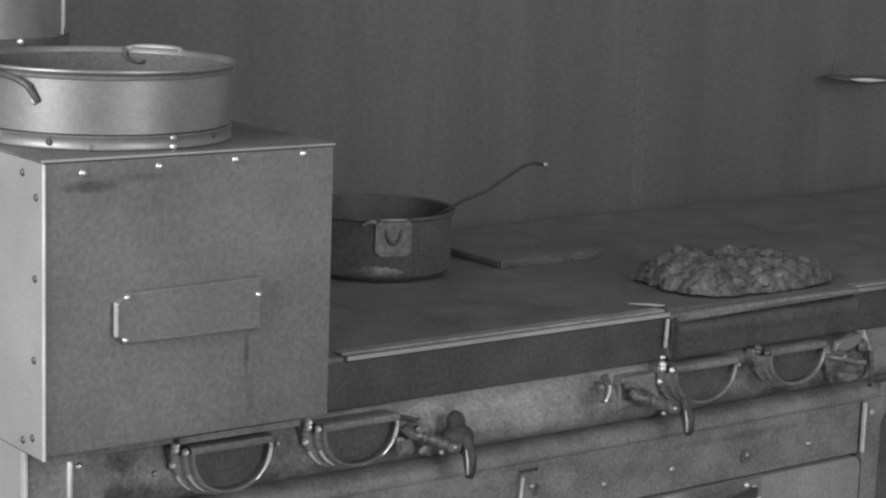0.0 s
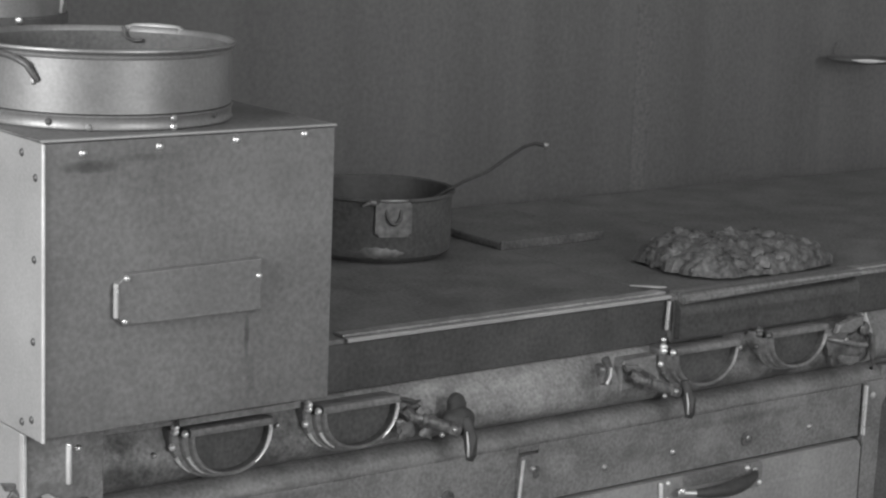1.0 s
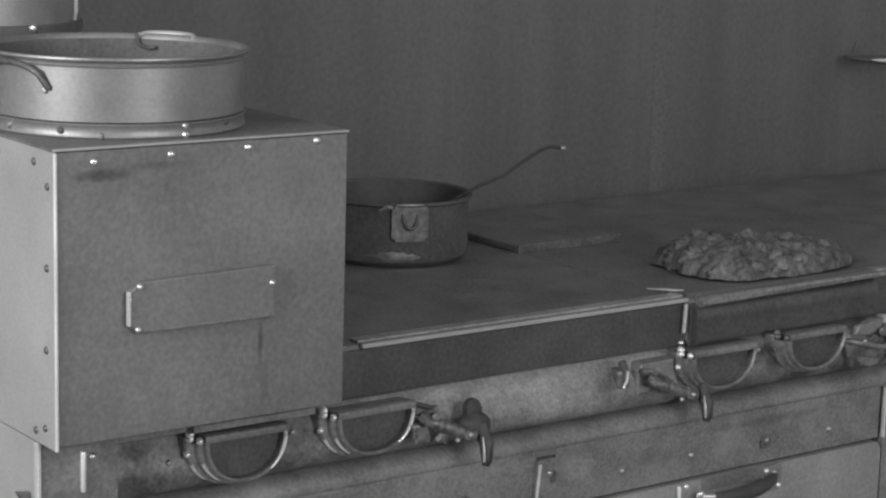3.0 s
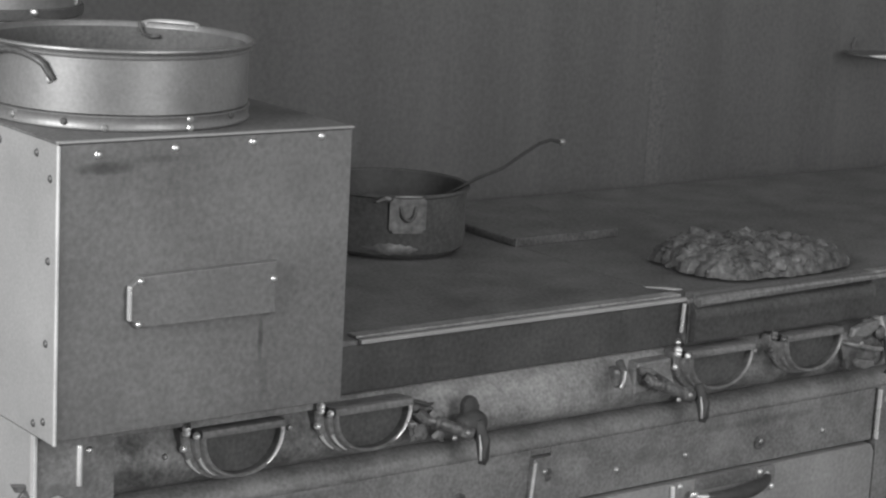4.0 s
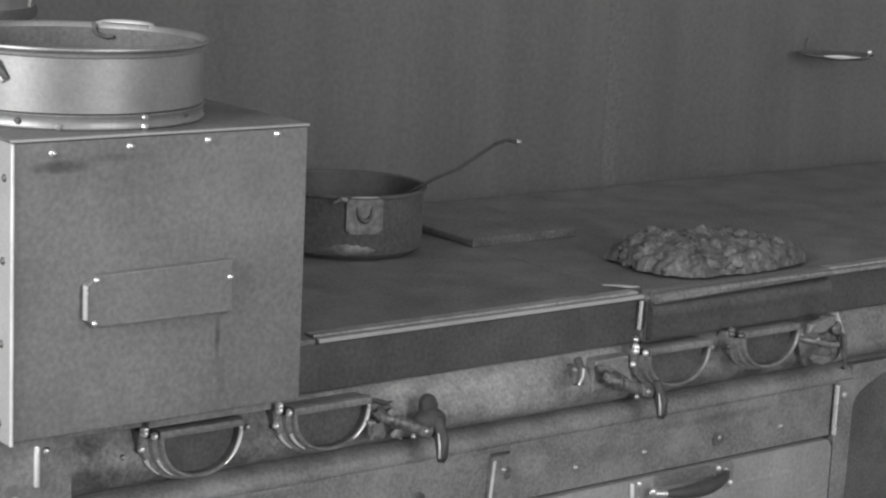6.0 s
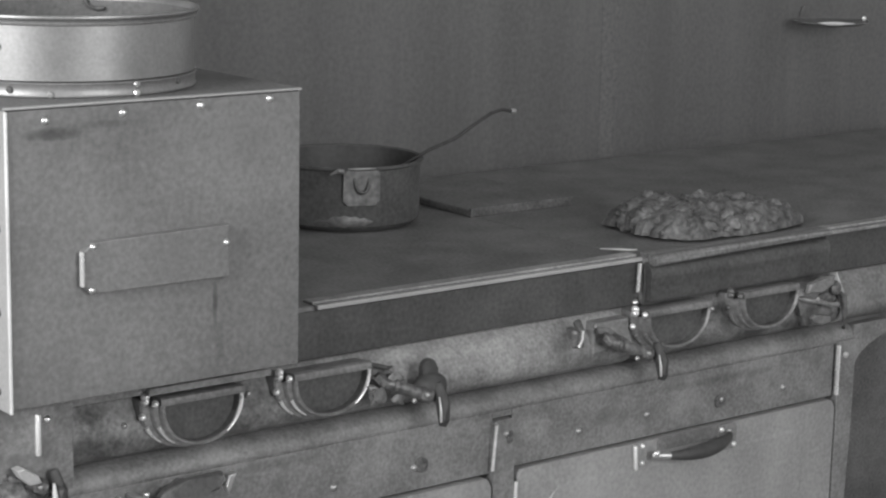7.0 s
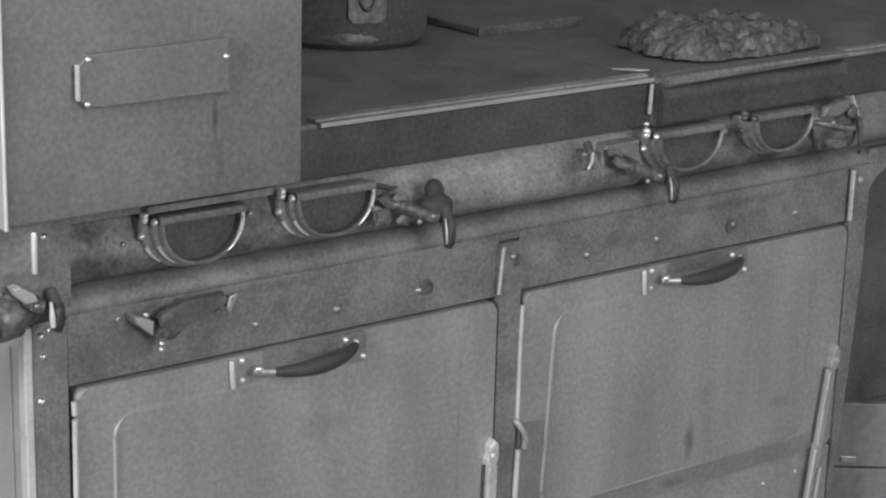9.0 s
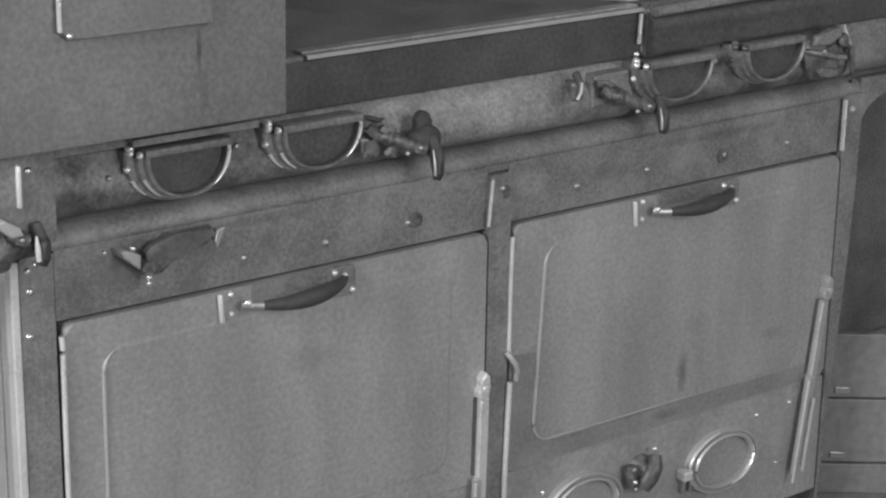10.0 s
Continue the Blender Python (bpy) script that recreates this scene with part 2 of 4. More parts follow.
def slab(outline, y0, y1, bevel=0.0, bm=None, holes=()):
    """A plate with an outline in x and z, from y0 (front) to y1."""
    bm2 = bmesh.new()
    front = [bm2.verts.new((x, y0, z)) for x, z in outline]
    back = [bm2.verts.new((x, y1, z)) for x, z in outline]
    f = bm2.faces.new(front)
    bm2.faces.new(list(reversed(back)))
    k = len(outline)
    for i in range(k):
        bm2.faces.new((front[i], back[i], back[(i + 1) % k], front[(i + 1) % k]))
    if bevel:
        bmesh.ops.bevel(bm2, geom=list(f.edges), offset=bevel, segments=2, affect="EDGES", profile=0.5)
    return merge(bm, bm2)


def extruded(profile, x0, x1, bm=None, closed=True):
    """A bar along x with a profile in y and z."""
    bm2 = bmesh.new()
    a = [bm2.verts.new((x0, y, z)) for y, z in profile]
    b = [bm2.verts.new((x1, y, z)) for y, z in profile]
    k = len(profile)
    for i in range(k if closed else k - 1):
        bm2.faces.new((a[i], a[(i + 1) % k], b[(i + 1) % k], b[i]))
    if closed:
        bm2.faces.new(a)
        bm2.faces.new(list(reversed(b)))
    return merge(bm, bm2)


def rounded(x0, x1, z0, z1, r, seg=6):
    """The outline of a rectangle with round corners."""
    out = []
    for cx, cz, a0 in ((x1 - r, z1 - r, 0), (x0 + r, z1 - r, 90), (x0 + r, z0 + r, 180), (x1 - r, z0 + r, 270)):
        for k in range(seg + 1):
            a = radians(a0 + 90 * k / seg)
            out.append((cx + r * math.cos(a), cz + r * math.sin(a)))
    return out


def stud(x, y, z, r=0.005, out=0.004, face="front", bm=None):
    """A domed rivet head on a front (towards -y), left (-x) or top face."""
    turn = {"front": pose(x, y, z, 90, 0, 0), "left": pose(x, y, z, 0, -90, 0), "top": pose(x, y, z)}[face]
    return lathe([(0, out), (r * 0.55, out * 0.82), (r * 0.88, out * 0.42), (r, 0), (r, -0.001)], turn, 14, bm=bm)


def studs(name, places, material, parent, r=0.005, out=0.004, face="front"):
    first = None
    for x, y, z in places:
        if first is None:
            first = part(name, stud(0, 0, 0, r, out, face), material, parent, smooth=True)
            first.location = (x, y, z)
        else:
            ob = first.copy()
            ob.location = (x, y, z)
            scene.collection.objects.link(ob)
    return first


# ---- the room ----
def room():
    back = part("wall_north", block(-2.6, 3.4, 0.80, 0.95, 0, 2.7), WALL)
    tagged(back, "dark grey painted sheet wall behind the range", "wall", kind="structure")
    edges = [-2.6, -0.6, 1.59, 3.4]
    for a, b in zip(edges, edges[1:]):
        part("panel", block(a + 0.002, b - 0.002, 0.792, 0.80, 0.3, 2.6, 0.002), WALL, back)
    for x in edges[1:-1]:
        part("seam_strip", block(x - 0.022, x + 0.022, 0.7912, 0.7919, 0.3, 2.6, 0.0002), SEAM, back)
    # unseen walls and ceiling, assumed; kept pale to bounce light into the darks
    left = thing("wall_west", "assumed light plaster wall with a wide opening for a lamp", "wall", kind="structure")
    for y0, y1, z0, z1 in ((-4.1, -1.2, 0, 2.7), (0.0, 0.8, 0, 2.7), (-1.2, 0.0, 0, 1.25), (-1.2, 0.0, 2.45, 2.7)):
        part("wall_piece", block(-2.75, -2.6, y0, y1, z0, z1), ROOM, left)
    # opening added for the front fill lamp
    front = thing("wall_south", "assumed light plaster wall with a wide opening for a lamp", "wall", kind="structure")
    for x0, x1, z0, z1 in ((-2.6, -0.55, 0, 2.7), (1.05, 3.4, 0, 2.7), (-0.55, 1.05, 0, 1.45), (-0.55, 1.05, 2.55, 2.7)):
        part("wall_piece", block(x0, x1, -4.1, -3.98, z0, z1), ROOM, front)
    tagged(part("wall_east", block(3.4, 3.52, -4.1, 0.95, 0, 2.7), ROOM), "assumed plain light plaster wall, out of view", "wall", kind="structure")
    tagged(part("ceiling", block(-2.75, 3.52, -4.1, 0.95, 2.7, 2.8), ROOM), "assumed plain light plaster ceiling, out of view", "ceiling", kind="structure")
    floor = part("floor", block(-2.75, 3.52, -4.1, 0.95, -0.12, -0.022), HOLE)
    tagged(floor, "worn dark wooden deck boards with narrow joints", "floor", kind="structure")
    plank = None
    y = -4.08
    while y < 0.79:
        if plank is None:
            plank = part("plank", block(-2.6, 3.4, 0, 0.112, -0.022, 0, 0.003), BOARD, floor)
            plank.location = (0, y, 0)
        else:
            ob = plank.copy()
            ob.location = (0, y, 0)
            scene.collection.objects.link(ob)
        y += 0.118


room()


# ---- the range ----
DOOR_Z0 = 0.2485
cooker = thing("cooking_range", "grey two-oven gas range with dark iron top and burner ports", "range")


def body():
    # carcass behind the fronts
    part("carcass", block(-0.0375, 1.3875, 0.03, 0.74, 0.084, 0.822, 0.004), FRAME, cooker)
    # left side takes the paler sheet, its side light put into the colour
    side = part("side_panel", block(-0.049, -0.0382, 0.012, 0.74, 0.084, 0.735, 0.003), SHEET_LIGHT, cooker, "sheet side panel with a bead, painted paler on its lit side")
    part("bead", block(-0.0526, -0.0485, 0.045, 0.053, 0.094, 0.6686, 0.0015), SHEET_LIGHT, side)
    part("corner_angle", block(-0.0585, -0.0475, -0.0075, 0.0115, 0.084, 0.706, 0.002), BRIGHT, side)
    # upright posts
    part("post", block(-0.047, -0.0009, -0.006, 0.03, 0.0, 0.709, 0.002), FRAME, cooker)
    mid = part("post", slab(rounded(0.6550, 0.6922, 0.0, 0.700, 0.006), -0.013, 0.03, 0.002), FRAME, cooker)
    studs("bolt", [(0.6760, -0.013, 0.679)], DULL_STEEL, mid, 0.005, 0.004)
    part("drip", slab(rounded(0.678, 0.688, 0.664, 0.683, 0.004), -0.0142, -0.0125, 0.0004), VALVE, mid)
    # left-edge highlight painted as a bright strip, likewise on the right post
    part("edge_strip", slab([(0.6495, 0.629), (0.6552, 0.694), (0.6592, 0.695), (0.6535, 0.629)], -0.0165, -0.0132, 0.0008), BRIGHT, mid)
    part("band", block(0.6576, 0.6928, -0.004, 0.03, 0.7012, 0.7105, 0.0015), FRAME, cooker)
    right = part("post", slab([(1.3725, 0.0), (1.3725, 0.716), (1.4125, 0.716), (1.4095, 0.55), (1.403, 0.42), (1.3945, 0.32), (1.380, 0.15), (1.377, 0.0)], -0.012, 0.03, 0.002), FRAME, cooker)
    part("edge_strip", block(1.3685, 1.3722, -0.0155, -0.0085, 0.6276, 0.71, 0.001), BRIGHT, right)
    studs("bolt", [(1.3875, -0.012, 0.6922)], SHEET_LIGHT, right, 0.006, 0.005)
    studs("bolt", [(-0.036, -0.006, 0.693), (-0.034, -0.006, 0.6675), (-0.037, -0.006, 0.612)], STEEL, cooker, 0.0052, 0.005)
    # plain band over the doors, in two lengths, with its bolts
    part("band", block(-0.0003, 0.6574, -0.004, 0.03, 0.6224, 0.7105, 0.001), WORN_BAND, cooker)
    part("band", block(0.6932, 1.3682, -0.004, 0.03, 0.6252, 0.7105, 0.001), WORN_BAND, cooker)
    studs("bolt", [(0.388, -0.004, 0.651), (0.521, -0.004, 0.6545), (0.8206, -0.004, 0.6568), (0.9565, -0.004, 0.6595), (1.113, -0.004, 0.6586), (1.2518, -0.004, 0.6568), (0.263, -0.004, 0.653)],
          DULL_STEEL, cooker, 0.0055, 0.004)
    for x in (0.533, 1.11):
        part("washer", rod((x, -0.0042, 0.657), (x, -0.0062, 0.657), 0.011, seg=20), VALVE, cooker, smooth=True)
    # rolled lip between the band and the burner apron
    lip = [(-0.0035, 0.7107), (-0.0046, 0.712), (-0.0048, 0.717), (-0.003, 0.724), (0.004, 0.734), (0.03, 0.742), (0.04, 0.741), (0.04, 0.7115)]
    part("lip", extruded(lip, -0.0125, 1.4127), WORN_BAND, cooker, smooth=True)
    # curved bracket and beam past the last post
    curve = [(1.4128, 0.64), (1.4128, 0.7378), (1.62, 0.7378), (1.62, 0.728), (1.53, 0.7215), (1.478, 0.712), (1.445, 0.7), (1.427, 0.688), (1.4175, 0.674), (1.414, 0.655)]
    part("bracket", slab(curve, -0.006, 0.01, 0.002), FRAME, cooker)
    # burner apron: a half-round cover
    prof = [(0.03, 0.8238), (0.0165, 0.8238), (0.0145, 0.8225), (0.009, 0.8145), (0.0035, 0.806), (-0.0015, 0.7975), (-0.006, 0.7885), (-0.0092, 0.779), (-0.0105, 0.770), (-0.0095, 0.7615), (-0.005, 0.7535), (0.003, 0.747), (0.015, 0.742), (0.03, 0.7395), (0.08, 0.7385), (0.08, 0.8238)]
    for a, b, material in ((-0.0125, 0.9145, SOOT_SHADE_APRON), (0.9155, 1.3655, SOOTY), (1.3835, 1.62, COLLAR)):
        part("burner_apron", extruded(prof, a, b), material, cooker, smooth=True)
    part("apron_joint", extruded([(y - 0.003 if y < 0.07 else y, z) for y, z in prof], 1.3665, 1.3825), SHEET_LIGHT, cooker, smooth=True)
    part("joint_edge", tube([(1.3655, -0.002, 0.829), (1.3650, -0.010, 0.812), (1.3645, -0.0155, 0.795)], 0.0032, 8, radii=[0.0012, 0.0026, 0.0012]), SHEET_LIGHT, cooker, smooth=True)
    # flat end plate beside the first port
    plate = part("end_plate", block(-0.113, -0.0135, -0.044, -0.038, 0.735, 0.852, 0.002), FRAME, cooker)
    # bright strips draw the highlights on the plate's left edges
    part("corner_strip", block(-0.1185, -0.1135, -0.0465, -0.036, 0.735, 0.852, 0.0015), BRIGHT, plate)
    part("plate_return", block(-0.1175, -0.1135, -0.0355, 0.34, 0.735, 0.852, 0.001), SHEET_LIGHT, cooker)
    part("plate_stay", block(-0.045, -0.0145, -0.0375, 0.029, 0.76, 0.80, 0.002), FRAME, cooker)
    part("return_stay", block(-0.113, -0.0495, 0.25, 0.27, 0.74, 0.80, 0.002), FRAME, cooker)
    part("filler_plate", block(0.096, 0.272, -0.030, -0.022, 0.827, 0.8362, 0.0012), FRAME, cooker)
    part("filler_plate", block(0.0, 0.272, -0.012, -0.004, 0.8242, 0.853, 0.0015), FRAME, cooker)
    part("upper_side", block(-0.049, -0.0382, 0.012, 0.74, 0.7355, 0.8155, 0.002), FRAME, cooker)
    part("edge_strip", rod((-0.0604, -0.0462, 0.784), (-0.0604, -0.0462, 0.8335), 0.0034, seg=10, bevel=0.0008), BRIGHT, plate, smooth=True)
    studs("bolt", [(-0.0479, -0.044, 0.8253)], STEEL, plate, 0.0052, 0.005)


body()


def burner_port(x0, x1, zt, zb, parent, bolt_metal, edge_metal, glint_r):
    """A D-shaped port in a stepped collar that stands off the apron, with its top bar, dark throat and the clip with
    its bolts.
    """
    cx, rx, rz = (x0 + x1) / 2, (x1 - x0) / 2, zt - zb

    def dee(gx, gz, shift=0.0, steps=28):
        """The D's outline, grown, as (x, z); the curve is a little squarer than an ellipse."""
        pts = []
        for k in range(steps + 1):
            a = math.pi + math.pi * k / steps
            c, d = math.cos(a), math.sin(a)
            pts.append((cx + shift + (rx + gx) * math.copysign(abs(c) ** 0.92, c), zt - (rz + gz) * abs(d) ** 0.92))
        return pts

    levels = [(0, 0, 0, -0.0122), (0, 0, 0, -0.0245), (0.0018, 0.0015, 0, -0.0268), (0.0042, 0.0035, 0, -0.0266), (0.0058, 0.0048, -0.0005, -0.0245), (0.0064, 0.005, -0.001, -0.0205), (0.0105, 0.0065, -0.0028, -0.0198), (0.0118, 0.0072, -0.0036, -0.0175), (0.0122, 0.0074, -0.004, -0.0135), (0.018, 0.0088, -0.007, -0.0122), (0.0195, 0.0092, -0.0078, -0.0095), (0.0198, 0.0094, -0.008, 0.012)]
    def skin(rows):
        shell = bmesh.new()
        rings = [[shell.verts.new((x, y, z)) for x, z in dee(gx, gz, shift)] for gx, gz, shift, y in rows]
        for p, q in zip(rings, rings[1:]):
            for k in range(len(p) - 1):
                shell.faces.new((p[k], p[k + 1], q[k + 1], q[k]))
        return shell

    port = part("burner_port", skin(levels[1:]), COLLAR, parent, "D-shaped burner port in a stepped collar", smooth=True)
    # throat and filled opening carry the shade of the hole as dark colour
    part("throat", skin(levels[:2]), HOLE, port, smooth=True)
    part("opening", slab(dee(0.0006, 0.0006), -0.0126, 0.0), HOLE, port, "opening filled by a plate with its shade in the colour")
    # highlight along the rim, laid on as a bright tapering tube
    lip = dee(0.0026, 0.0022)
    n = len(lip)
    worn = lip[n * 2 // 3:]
    part("edge_highlight", tube([(x, -0.0262, z) for x, z in worn], 0.0026, 8, radii=[glint_r * (0.18 + 0.82 * min(1.0, 1.5 * k / (len(worn) - 1))) for k in range(len(worn))]), edge_metal, port, "bright tube that draws the rim highlight", smooth=True)
    # highlights on the steps towards the clip, drawn as thin bright arcs
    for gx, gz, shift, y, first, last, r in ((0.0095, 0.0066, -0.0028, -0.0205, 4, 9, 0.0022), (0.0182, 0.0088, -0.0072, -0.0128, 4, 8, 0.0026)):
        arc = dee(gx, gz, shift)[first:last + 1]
        part("edge_highlight", tube([(x, y, z) for x, z in arc], r, 8, radii=[r * (1.1 - 0.75 * k / (len(arc) - 1)) for k in range(len(arc))]), edge_metal, port, smooth=True)
    part("top_bar", extruded([(-0.0275, zt), (-0.0285, zt + 0.003), (-0.0275, zt + 0.0085), (-0.024, zt + 0.0105), (-0.010, zt + 0.0085), (0.014, zt + 0.0062), (0.014, zt)], x0 - 0.007, x1 + 0.005), COLLAR, port, smooth=True)
    part("clip", block(x0 - 0.027, x0 - 0.013, -0.0112, 0.012, zt - 0.019, zt + 0.009, 0.004), COLLAR, port)
    studs("bolt", [(x0 - 0.0205, -0.0112, zt + 0.0055), (x0 - 0.0205, -0.0112, zt + 0.0115)], bolt_metal, port, 0.0056, 0.008)
    studs("bolt", [(x0 - 0.0155, -0.027, zt + 0.0055), (x0 - 0.0245, -0.0112, zt - 0.0140)], bolt_metal, port, 0.0046, 0.006)
    studs("bolt", [(x1 + 0.021, -0.012, zt - 0.008)], DULL_STEEL, port, 0.0045, 0.004)
    return port


for x0, x1, zt, zb, metal, edge, glint_r in ((0.121, 0.228, 0.8105, 0.7575, BOLT, BRIGHT, 0.0026), (0.316, 0.425, 0.8125, 0.762, BOLT, BRIGHT, 0.0026), (0.937, 1.054, 0.816, 0.766, BOLT, RAIL, 0.0012), (1.135, 1.247, 0.819, 0.770, VALVE, RAIL, 0.0024)):
    burner_port(x0, x1, zt, zb, cooker, metal, edge, glint_r)


def gas_cock(x, z, parent, size=1.0, lever_z=(0.729, 0.8), knob=True, edge=None, glint_r=0.002):
    """A gas cock: body on the apron, spindle, nut and an upright lever to its right."""
    s = size
    cock = part("gas_cock", rod((x - 0.045 * s, 0.02, z + 0.012), (x - 0.045 * s, -0.040 * s, z + 0.004), 0.012 * s, 0.010 * s, 18, bevel=0.003), VALVE, parent, "dull metal gas cock with an upright lever", smooth=True)
    part("spindle", rod((x - 0.075 * s, -0.03, z + 0.016), (x - 0.006 * s, -0.05, z - 0.012), 0.0065 * s, 0.0095 * s, 14, bevel=0.002), VALVE, cock, smooth=True)
    part("nut", rod((x - 0.022 * s, -0.046, z - 0.006), (x - 0.012 * s, -0.0485, z - 0.009), 0.0108 * s, seg=6, bevel=0.0015), VALVE, cock)
    part("collar", rod((x - 0.057 * s, -0.035, z + 0.009), (x - 0.05 * s, -0.037, z + 0.006), 0.010 * s, 0.0092 * s, 12, bevel=0.002), VALVE, cock, smooth=True)
    part("union", rod((x - 0.078 * s, -0.026, z + 0.022), (x - 0.066 * s, -0.032, z + 0.011), 0.0075 * s, 0.0092 * s, 6, bevel=0.0015), VALVE, cock)
    part("wing", slab([(x - 0.088 * s, z + 0.034), (x - 0.062 * s, z + 0.030), (x - 0.05 * s, z + 0.022), (x - 0.06 * s, z + 0.020), (x - 0.083 * s, z + 0.024)], -0.026, -0.019, 0.002), DULL_LUG, cock, "worn pale casting lug")
    studs("bolt", [(x - 0.035 * s, -0.053, z - 0.012), (x - 0.018 * s, -0.058, z - 0.006)], DULL_STEEL, cock, 0.0038, 0.004)
    z0, z1 = lever_z
    pts = [(x + 0.002, -0.052, z1), (x + 0.005, -0.055, z1 - 0.02), (x + 0.006, -0.06, (z0 + z1) / 2), (x + 0.005, -0.064, z0 + 0.008), (x + 0.003, -0.064, z0)]
    lever = part("lever", tube(pts, 0.01, 12, radii=[0.006, 0.0105, 0.0118, 0.0105, 0.006], flat=0.75), GRIP, cock, "worn black lever with a bright edge", smooth=True)
    # bright thin tube draws the highlight on the lever's left edge
    part("edge_highlight", tube([(x - 0.0035, -0.064, (z0 + z1) / 2 + 0.012), (x - 0.0045, -0.069, (z0 + z1) / 2 - 0.004), (x - 0.0045, -0.070, z0 + 0.008)], 0.0026, 8, radii=[0.4 * glint_r, glint_r, 0.9 * glint_r]), edge or STEEL, lever, smooth=True)
    if knob:
        # a rounded tab over a swollen hub
        part("tab", slab(rounded(x - 0.013, x + 0.0125, z - 0.012, z + 0.036, 0.0122, 8), -0.040, -0.030, 0.004), GRIP, cock, smooth=True)
        part("hub", lathe([(0, 0.016), (0.010, 0.0155), (0.019, 0.011), (0.0245, 0.004), (0.0255, -0.004), (0.02, -0.012), (0.0, -0.014)], pose(x + 0.001, -0.038, z - 0.002, 90, 0, 0), 20, 1.05, 0.8), GRIP, cock, smooth=True)
        # two bent feed wires from the port, and a pale cast boss under them
        for dz, reach in ((0.036, -0.056), (0.018, -0.044)):
            part("feed_wire", tube([(x - 0.094, -0.022, z + dz + 0.004), (x - 0.082, -0.030, z + dz + 0.001), (x - 0.068, -0.032, z + dz - 0.004), (x + reach, -0.028, z + dz - 0.004)], 0.0034, 8, radii=[0.0022, 0.0034, 0.0034, 0.0012]), GRIP, cock, smooth=True)
        # grease and dull castings caked about the spindle
        for k, (dx, dz, r) in enumerate(((-0.084, -0.003, 0.010), (-0.054, 0.015, 0.009), (-0.047, -0.011, 0.0085))):
            lump = bmesh.new()
            bmesh.ops.create_icosphere(lump, subdivisions=3, radius=r, matrix=Matrix.Translation((x + dx, -0.038, z + dz)))
            for v in lump.verts:
                w = noise.noise(v.co * 110 + Vector((k * 5, 0, 0)))
                v.co.x += 1.3 * r * w
                v.co.z += 0.7 * r * noise.noise(v.co * 150 + Vector((9, 0, 0)))
                v.co.y = -0.034 - 0.4 * (-0.034 - v.co.y)
            part("grease_lump", lump, DULL_LUG, cock, smooth=True)
        part("boss", slab([(x - 0.098, z + 0.012), (x - 0.086, z + 0.011), (x - 0.072, z + 0.001), (x - 0.078, z - 0.004), (x - 0.092, z)], -0.034, -0.024, 0.003), DULL_STEEL, cock)
    return cock


gas_cock(0.519, 0.779, cooker, 1.05, (0.728, 0.786))
gas_cock(0.922, 0.779, cooker, 1.05, (0.731, 0.785), False, DULL_STEEL)
gas_cock(-0.047, 0.756, cooker, 1.0, (0.717, 0.766), False, BRIGHT, 0.0036)


